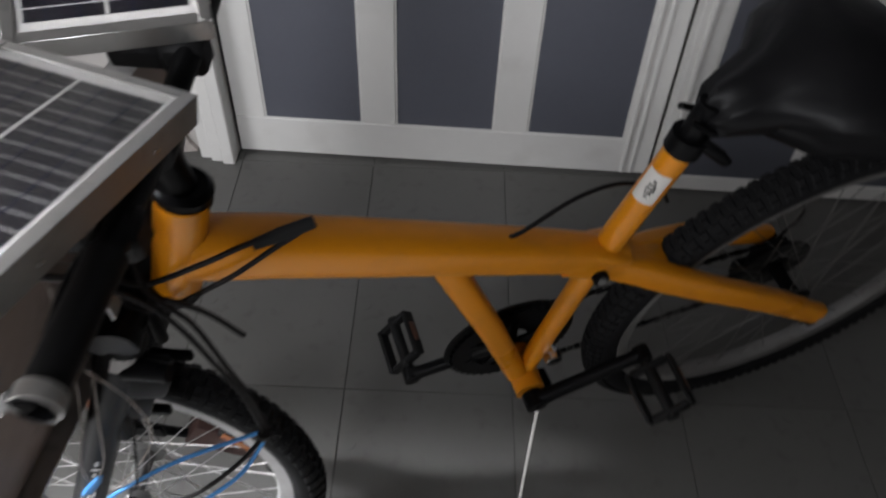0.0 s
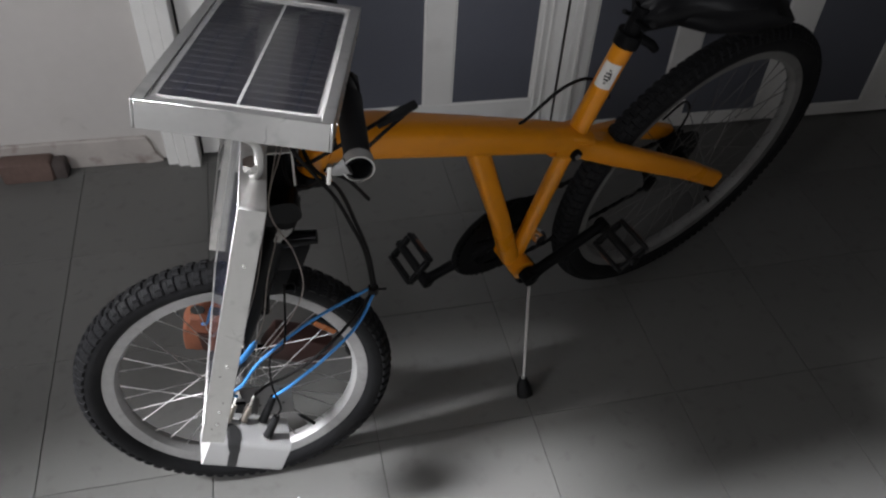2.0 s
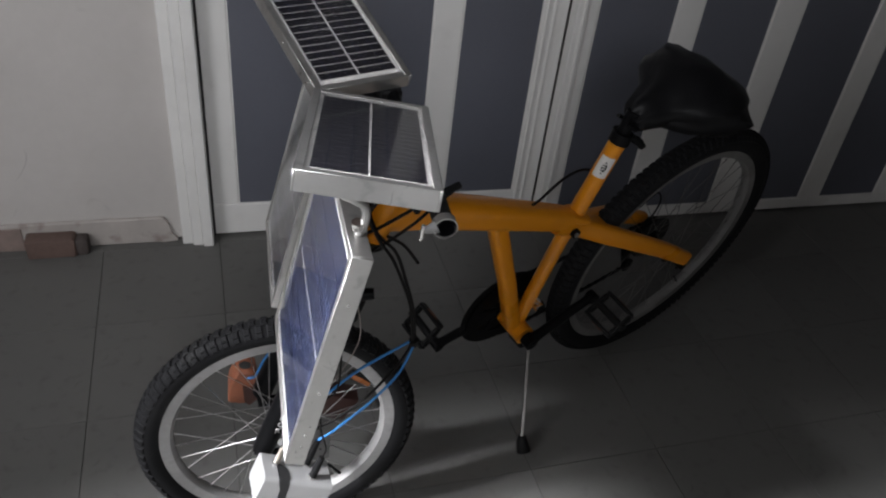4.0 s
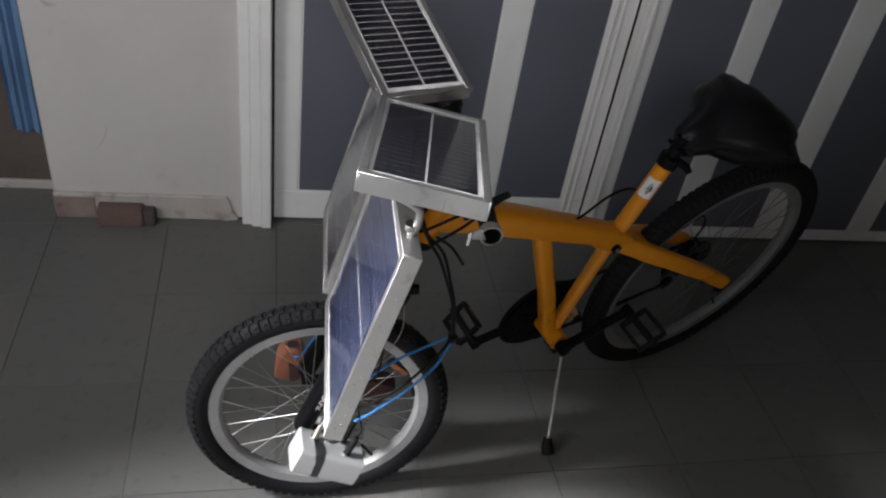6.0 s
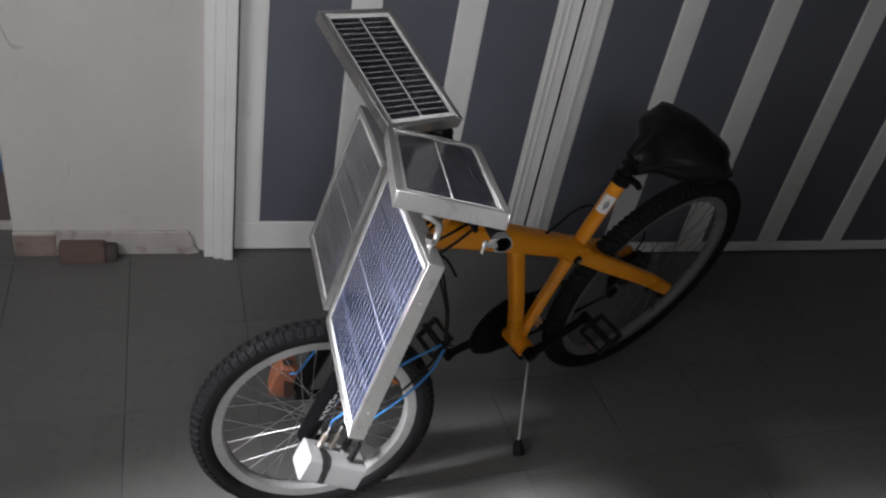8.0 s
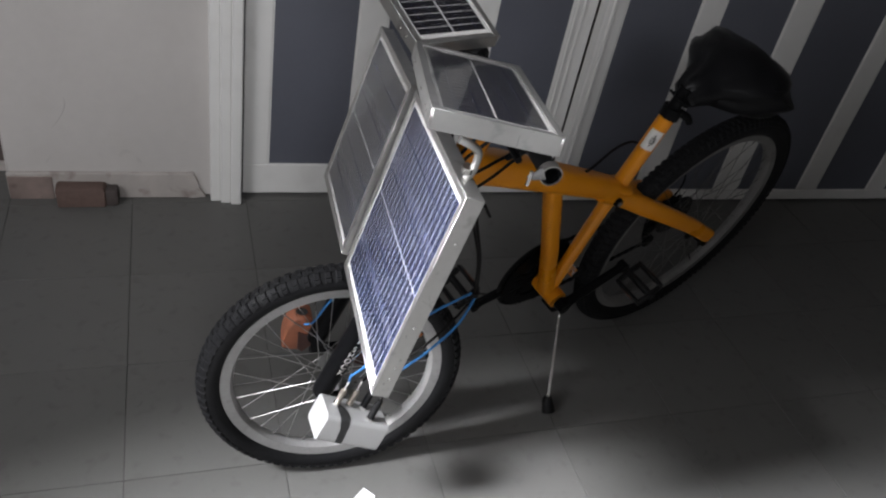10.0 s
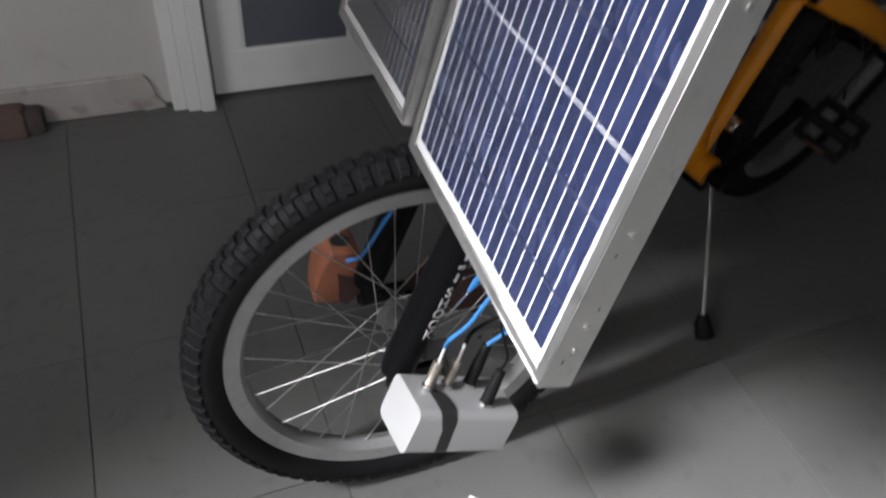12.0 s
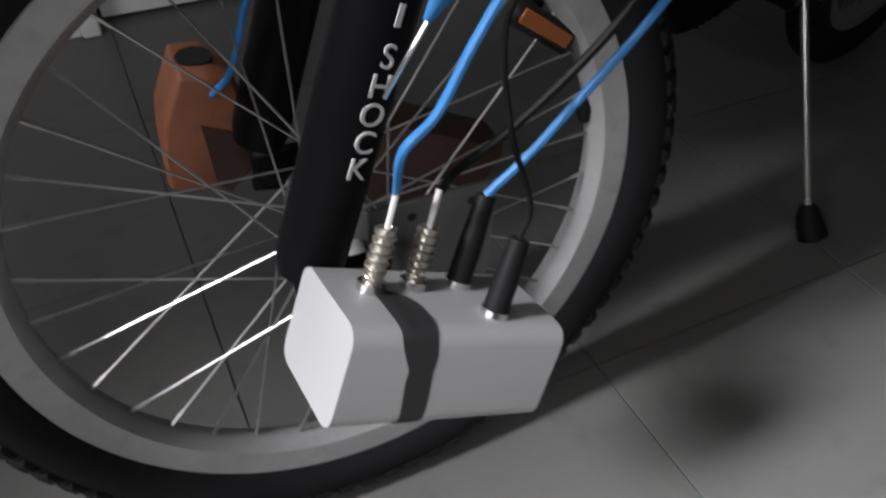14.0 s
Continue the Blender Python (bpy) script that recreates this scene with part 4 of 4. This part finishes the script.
    part("centre_strip", me2, M_SHEET, t, smooth=False)
    bm = bmesh.new()
    box(bm, at(0, 0, -0.0016), (wide - 0.010, high - 0.010, 0.0007), ax)
    part("cover_glass", bm, M_GLASS, t, "clear cover glass", smooth=False).visible_shadow = False
    return t, at


M_BUS = surface("cell_busbar", (0.014, 0.018, 0.042), 0.5, shine=0.3)
M_GLASS = bpy.data.materials.new("cover_glass")
M_GLASS.use_nodes = True
gb = M_GLASS.node_tree.nodes["Principled BSDF"]
gb.inputs["Transmission Weight"].default_value, gb.inputs["Roughness"].default_value, gb.inputs["IOR"].default_value = 1.0, 0.05, 1.13

PA, at_a = solar_panel("solar_panel", (-0.034, -0.910, 1.050), (0.974, -0.211, -0.077), (0.18, 0.938, -0.295), 0.169, 0.322, 0.027, "y", M_CELL_DARK, "small dark solar panel in an aluminium frame over a grip")
PB, at_b = solar_panel("solar_panel", (-0.056, -0.577, 1.036), (0.939, 0.34, -0.055), (-0.32, 0.919, 0.231), 0.163, 0.308, 0.024, "y", M_CELL_DARK, "small dark solar panel tipped up over the other grip")
PC, at_c = solar_panel("solar_panel", (-0.115, -0.922, 0.766), (-0.028, -0.982, 0.187), (0.245, 0.175, 0.954), 0.336, 0.365, 0.028, "x", M_CELL, "upright blue solar panel in an aluminium frame before the fork")
PD, at_d = solar_panel("solar_panel", (-0.111, -0.600, 0.713), (-0.03, -0.975, 0.215), (0.26, 0.20, 0.945), 0.300, 0.345, 0.026, "x", M_CELL_SHEEN, "upright solar panel, grey sheen painted into its cells, beside its twin")

# handwritten marks, no longer legible, near the foot of the near upright panel
for k, (v, long) in enumerate(((-0.156, 0.004), (-0.147, 0.003), (-0.106, 0.003), (-0.060, 0.0025))):
    p = at_c(0.1682, v, -0.010 - 0.004 * (k % 3))
    bm = bmesh.new()
    box(bm, p, (0.0004, long, 0.0008), axes(Vector((-0.028, -0.982, 0.187)).normalized(), (at_c(0, 1, 0) - at_c(0, 0, 0)).normalized(), (at_c(0, 0, 1) - at_c(0, 0, 0)).normalized()))
    part("pen_mark", bm, M_INK_HOLE, PC, "short dark pen mark on the frame", smooth=False)

# bent rods and straps that hold the panels on the bar
mount = thing("panel_mount", (-0.03, -0.99, 0.95), "bent chrome rods and grey straps holding the panels to the bar", "bracket")
part("rod", tube(smooth_line([(-0.080, -0.995, 1.020), (-0.064, -1.0, 1.014), (-0.051, -1.0, 1.0), (-0.053, -1.0, 0.968), (-0.066, -0.998, 0.945)]), 0.0058, 10), M_ALU, mount)
part("nut", tube([(-0.060, -1.0, 0.978), (-0.060, -1.0, 0.968)], 0.009, 6), M_STEEL, mount)
part("rod", tube(smooth_line([(-0.01, -0.80, 0.985), (-0.03, -0.80, 0.97), (-0.05, -0.79, 0.93), (-0.058, -0.79, 0.90)]), 0.0055, 10), M_STEEL, mount)
for p, q in (((0.035, -0.90, 0.978), (0.0, -0.90, 1.02)), ((0.04, -0.66, 0.965), (0.0, -0.655, 1.005))):
    part("strap", tube([p, Vector(p).lerp(Vector(q), 0.5) + Vector((0.004, 0, 0.006)), q], 0.012, 8, flat=(0.15, 1.0)), M_ALU, mount)
for y0, z0 in ((-0.86, 0.86), (-0.66, 0.84)):
    bm = bmesh.new()
    box(bm, (-0.045, y0, z0), (0.06, 0.02, 0.003), None, 0.0008)
    box(bm, (-0.020, y0, z0 - 0.03), (0.003, 0.02, 0.06), None, 0.0008)
    part("angle_strap", bm, M_ALU, mount)

# ---- white connector box on the fork leg ----
BX, BY = Vector((0.916, -0.041, -0.400)).normalized(), Vector((0.395, 0.273, 0.877))
BY = (BY - BX * BY.dot(BX)).normalized()
BZ = BX.cross(BY)
BC = Vector((-0.141, -1.004, 0.3225))
box_ax = axes(BX, BY, BZ)


def on_box(u, v, h=0.0):
    """A point on the box's lid: u along it, v from its near edge inwards, h above."""
    return BC + BX * u + BZ * v + BY * (0.030 + h)


jbox = thing("connector_box", BC - BZ * 0.035, "white plastic connector box with four plugs on top", "connector box")
bm = bmesh.new()
box(bm, BC - BZ * 0.035, (0.130, 0.060, 0.072), box_ax)
bmesh.ops.bevel(bm, geom=[e for e in bm.edges if abs((e.verts[0].co - e.verts[1].co).normalized().dot(BX)) > 0.9], offset=0.010, segments=5, profile=0.5, affect="EDGES")
part("body", bm, M_BOX, jbox)
bm = bmesh.new()
# Dark band from the first plug over the lid and down the near side.
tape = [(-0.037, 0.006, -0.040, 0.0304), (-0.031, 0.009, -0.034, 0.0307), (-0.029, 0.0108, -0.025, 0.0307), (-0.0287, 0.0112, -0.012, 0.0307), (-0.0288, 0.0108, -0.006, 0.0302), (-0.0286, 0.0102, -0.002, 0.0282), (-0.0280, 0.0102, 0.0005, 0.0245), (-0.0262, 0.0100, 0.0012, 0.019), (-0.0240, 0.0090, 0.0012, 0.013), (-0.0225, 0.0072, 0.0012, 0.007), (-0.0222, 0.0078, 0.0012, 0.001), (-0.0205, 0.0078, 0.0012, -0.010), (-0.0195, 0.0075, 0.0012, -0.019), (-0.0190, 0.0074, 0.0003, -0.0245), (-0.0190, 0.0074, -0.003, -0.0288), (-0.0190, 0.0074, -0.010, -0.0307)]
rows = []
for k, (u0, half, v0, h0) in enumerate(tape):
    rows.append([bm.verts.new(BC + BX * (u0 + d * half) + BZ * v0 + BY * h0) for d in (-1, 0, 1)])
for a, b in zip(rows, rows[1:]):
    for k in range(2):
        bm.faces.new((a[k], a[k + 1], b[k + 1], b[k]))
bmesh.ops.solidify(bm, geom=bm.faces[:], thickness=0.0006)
part("tape", bm, M_BOX_BAND, jbox, "dark grey band over the lid and near side")
plug_way = (BY * 0.97 + BX * 0.06 - BZ * 0.1).normalized()


def spring_plug(u, v):
    p = on_box(u, v)
    bm = tube([p, p + plug_way * 0.034], 0.0052, 14)
    ob = part("plug", bm, M_SPRING, jbox, "nickel plug with a spring strain relief")
    part("collar", tube([p - plug_way * 0.001, p + plug_way * 0.004], 0.0078, 16), M_STEEL, ob)
    coil = [p + plug_way * (0.006 + 0.028 * k / 66) + (BX * math.cos(k * 0.57) + BZ * math.sin(k * 0.57)) * 0.0056 for k in range(67)]
    part("coil", tube(coil, 0.0011, 6), M_SPRING, ob)
    part("tip", tube([p + plug_way * 0.034, p + plug_way * 0.056 - BX * 0.001], 0.0019, 8), M_TIN, ob)
    return p + plug_way * 0.054 - BX * 0.001


def sleeve_plug(u, v, tall):
    p = on_box(u, v)
    ob = part("plug", tube([p, p + plug_way * tall * 0.4, p + plug_way * tall], [0.0072, 0.0072, 0.0056], 14), M_PLASTIC, jbox, "black rubber sleeved plug")
    part("collar", tube([p - plug_way * 0.001, p + plug_way * 0.003], 0.0082, 16), M_STEEL, ob)
    return p + plug_way * tall


TIP_A, TIP_B = spring_plug(-0.040, -0.041), spring_plug(-0.012, -0.046)
TIP_C, TIP_D = sleeve_plug(0.0205, -0.050, 0.054), sleeve_plug(0.026, -0.0175, 0.044)
bm = bmesh.new()
box(bm, (-0.105, -0.892, 0.295), (0.085, 0.003, 0.10), None, 0.0008)
plate = part("fixing_plate", bm, M_PLATE, jbox, "perforated grey metal plate")
# Black discs stand for the darkness inside the plate's holes.
for du, dz in ((-0.02, 0.015), (0.02, 0.015), (-0.02, -0.012), (0.02, -0.012)):
    part("hole", disc((-0.100 + du, -0.8938, 0.305 + dz * 1.8), (0, 1, 0), 0.003, 0.0008, 10), M_INK_HOLE, plate)
part("support_arm", tube([(-0.125, -0.892, 0.305), (-0.130, -0.945, 0.310)], 0.006, 8), M_ALU, jbox)


def wire(pts, radius, material, label):
    p = [Vector(q) for q in pts]
    ob = thing("wire", p[0], label, "wire", "wires of the connector box")
    part("insulation", tube(smooth_line(p, 8), radius, 8), material, ob)
    return ob


up = plug_way
wire([TIP_A, (-0.1485, -0.950, 0.4375), (-0.131, -0.948, 0.4535), (-0.112, -0.943, 0.484), (-0.088, -0.934, 0.508), (-0.02, -0.905, 0.541), TIE + Vector((-0.006, 0, 0.004))], 0.0025, M_WIRE_BLUE, "bright blue insulated wire bending up from the connector box")
wire([TIP_C, (-0.066, -0.93, 0.396), (-0.044, -0.93, 0.422), (-0.002, -0.928, 0.471), (0.05, -0.905, 0.515), TIE + Vector((0.002, -0.004, 0))], 0.0025, M_WIRE_BLUE, "bright blue insulated wire running up to the cable tie")
wire([TIP_B, (-0.100, -0.91, 0.377), (-0.065, -0.91, 0.400), (-0.010, -0.91, 0.455), (0.05, -0.893, 0.525), TIE + Vector((0.004, 0.005, 0.003))], 0.0027, M_WIRE_BLACK, "thin black wire running up to the cable tie")
wire([TIP_D, TIP_D + up * 0.02 - BX * 0.001, TIP_D + up * 0.06 - BX * 0.030, TIP_D + up * 0.11 - BX * 0.050, (-0.06, -0.93, 0.53), (-0.05, -0.89, 0.62)], 0.0017, M_WIRE_BLACK, "thin black wire rising behind the upright panel")
wire([(-0.03, -0.90, 0.90), (-0.055, -0.905, 0.80), (-0.03, -0.90, 0.70), (-0.025, -0.905, 0.62), (-0.06, -0.92, 0.55), (-0.10, -0.93, 0.50)], 0.0009, M_WIRE_GREY, "loose grey wire hanging behind the upright panel")
wire([(-0.035, -0.895, 0.90), (-0.06, -0.895, 0.78), (-0.085, -0.91, 0.66), (-0.115, -0.925, 0.56), (-0.12, -0.925, 0.50)], 0.0008, M_WIRE_GREY, "loose pale wire hanging behind the upright panel")
joint = thing("wire_joint", (-0.132, -0.935, 0.493), "blue taped wire joint with a bare end", "wire joint")
part("tape_wrap", tube([(-0.132, -0.935, 0.493), (-0.124, -0.933, 0.503), (-0.108, -0.929, 0.526), (-0.100, -0.927, 0.540)], [0.0025, 0.0062, 0.0058, 0.003], 10, flat=(1.0, 0.6)), M_WIRE_BLUE, joint)
part("bare_wire", tube(smooth_line([(-0.129, -0.934, 0.496), (-0.139, -0.936, 0.482), (-0.147, -0.936, 0.468), (-0.152, -0.936, 0.459)]), 0.0012, 6), M_STEEL, joint)
part("lead", tube(smooth_line([(-0.102, -0.928, 0.537), (-0.085, -0.92, 0.58), (-0.07, -0.905, 0.66), (-0.05, -0.90, 0.74)]), 0.0010, 6), M_WIRE_GREY, joint)
tie = thing("cable_tie", TIE, "dark cable tie round the gathered wires", "cable tie")
part("band", tube([TIE - Vector((0.0, 0.0, 0.006)), TIE + Vector((0.0, 0.0, 0.006))], 0.0085, 12), M_WIRE_BLACK, tie)
part("tail", tube([TIE, TIE + Vector((0.02, -0.004, 0.004))], 0.0017, 6), M_WIRE_BLACK, tie)

# ---- orange generator housing on the far side of the front wheel ----
gen = thing("generator_housing", (-0.225, -0.742, 0.345), "orange moulded housing clamped to the far fork leg", "housing")
bm = bmesh.new()
rings = []
for y0, grow in ((-0.706, 0.94), (-0.744, 1.0), (-0.752, 0.93)):
    rings.append([bm.verts.new((-0.219 + (x + 0.219) * grow, y0, 0.338 + (z - 0.338) * grow)) for x, z in ((-0.226, 0.392), (-0.206, 0.390), (-0.190, 0.381), (-0.186, 0.345), (-0.184, 0.306), (-0.208, 0.285), (-0.230, 0.289), (-0.250, 0.296), (-0.248, 0.325), (-0.244, 0.352))])
for p, q in zip(rings, rings[1:]):
    for k in range(10):
        bm.faces.new((p[k], p[(k + 1) % 10], q[(k + 1) % 10], q[k]))
bm.faces.new(rings[0]), bm.faces.new(rings[-1])
bmesh.ops.bevel(bm, geom=bm.edges[:], offset=0.0025, segments=2, profile=0.5, affect="EDGES")
casing = part("casing", bm, M_CLAY, gen)
# Darkness of the casing's hole is a black disc, no opening is cut.
bm = tube([(-0.213, -0.732, 0.384), (-0.212, -0.7345, 0.3935)], 0.0105, 9, flat=(0.8, 1.2))
part("port", bm, M_INK_HOLE, casing, "black disc for the darkness in the casing's hole")
# Darker brown facet set over the casing's lower right side.
bm = bmesh.new()
low = [bm.verts.new(p) for p in ((-0.219, -0.7565, 0.350), (-0.188, -0.7535, 0.334), (-0.186, -0.7535, 0.306), (-0.208, -0.7565, 0.288), (-0.217, -0.7575, 0.300))]
back = [bm.verts.new(v.co + Vector((0.0, 0.009, 0.0))) for v in low]
bm.faces.new(low), bm.faces.new(list(reversed(back)))
for k in range(5):
    bm.faces.new((low[k], low[(k + 1) % 5], back[(k + 1) % 5], back[k]))
part("lower_cover", bm, M_CLAY_DARK, casing, smooth=False)
bm = bmesh.new()
box(bm, (-0.050, -0.742, 0.262), (0.120, 0.045, 0.075), Matrix.Rotation(radians(28), 3, "Y"), 0.008, 2)
part("rear_casing", bm, M_CLAY_DARK, gen, "dark red-brown rear casing")
part("strut", tube([(-0.19, -0.752, 0.29), (-0.06, -0.752, 0.26)], 0.008, 10), M_BLACK, gen)
gen.location += Vector((0.0, 0.0, -0.022))
wire([(-0.207, -0.755, 0.349), (-0.194, -0.775, 0.380), (-0.175, -0.79, 0.45), (-0.14, -0.79, 0.52), (-0.11, -0.79, 0.58)], 0.0024, M_WIRE_BLUE, "blue wire plugged into the orange housing")

# ---- printed slip of paper on the floor ----
place["frame"] = UPRIGHT
slip = thing("paper_slip", (-0.14, -1.05, 0.0), "narrow white paper slip with a printed word", "paper")
px, py = Vector((0.74, 0.67, 0)).normalized(), Vector((-0.67, 0.74, 0)).normalized()
tip = Vector((-0.094, -1.021, 0.0008))
bm = bmesh.new()
box(bm, tip - px * 0.07, (0.14, 0.0296, 0.0005), axes(px, py, UP))
part("sheet", bm, M_PAPER, slip, smooth=False)
m = Matrix.Translation(tip - px * 0.050 + UP * 0.0006) @ axes(px, py, UP).to_4x4()
lettering("printed_word", "net", 0.0275, m, M_INK_HOLE, slip, "black printed word", 0.00005)
bm = bmesh.new()
box(bm, tip - px * 0.054 - py * 0.0095 + UP * 0.0006, (0.038, 0.0013, 0.0001), axes(px, py, UP))
part("underline", bm, M_INK_HOLE, slip, smooth=False)

# ---- floor tiles ----
TILE, TURN_T = 0.300, radians(1.6)
bm = bmesh.new()
box(bm, (0, 0, -0.006), (TILE - 0.0018, TILE - 0.0018, 0.012))
bmesh.ops.bevel(bm, geom=[e for e in bm.edges if e.verts[0].co.z > -0.001 and e.verts[1].co.z > -0.001], offset=0.0004, segments=1, affect="EDGES")
tile_mesh = bpy.data.meshes.new("tile")
bm.to_mesh(tile_mesh)
bm.free()
tile_mesh.materials.append(M_TILE)
turn = Matrix.Rotation(TURN_T, 4, "Z")
corner = Vector((0.049, -0.920, 0.0))
random.seed(3)
for i in range(-9, 13):
    for j in range(-10, 5):
        p = corner + turn @ Vector(((i + 0.5) * TILE, (j + 0.5) * TILE, 0))
        if not (-2.45 < p.x < 3.55 and -3.5 < p.y < 0.2):
            continue
        ob = new("tile", tile_mesh)
        ob.parent = floor
        ob.matrix_basis = Matrix.Translation(p) @ turn @ Matrix.Rotation(random.choice((0, 1, 2, 3)) * math.pi / 2, 4, "Z")
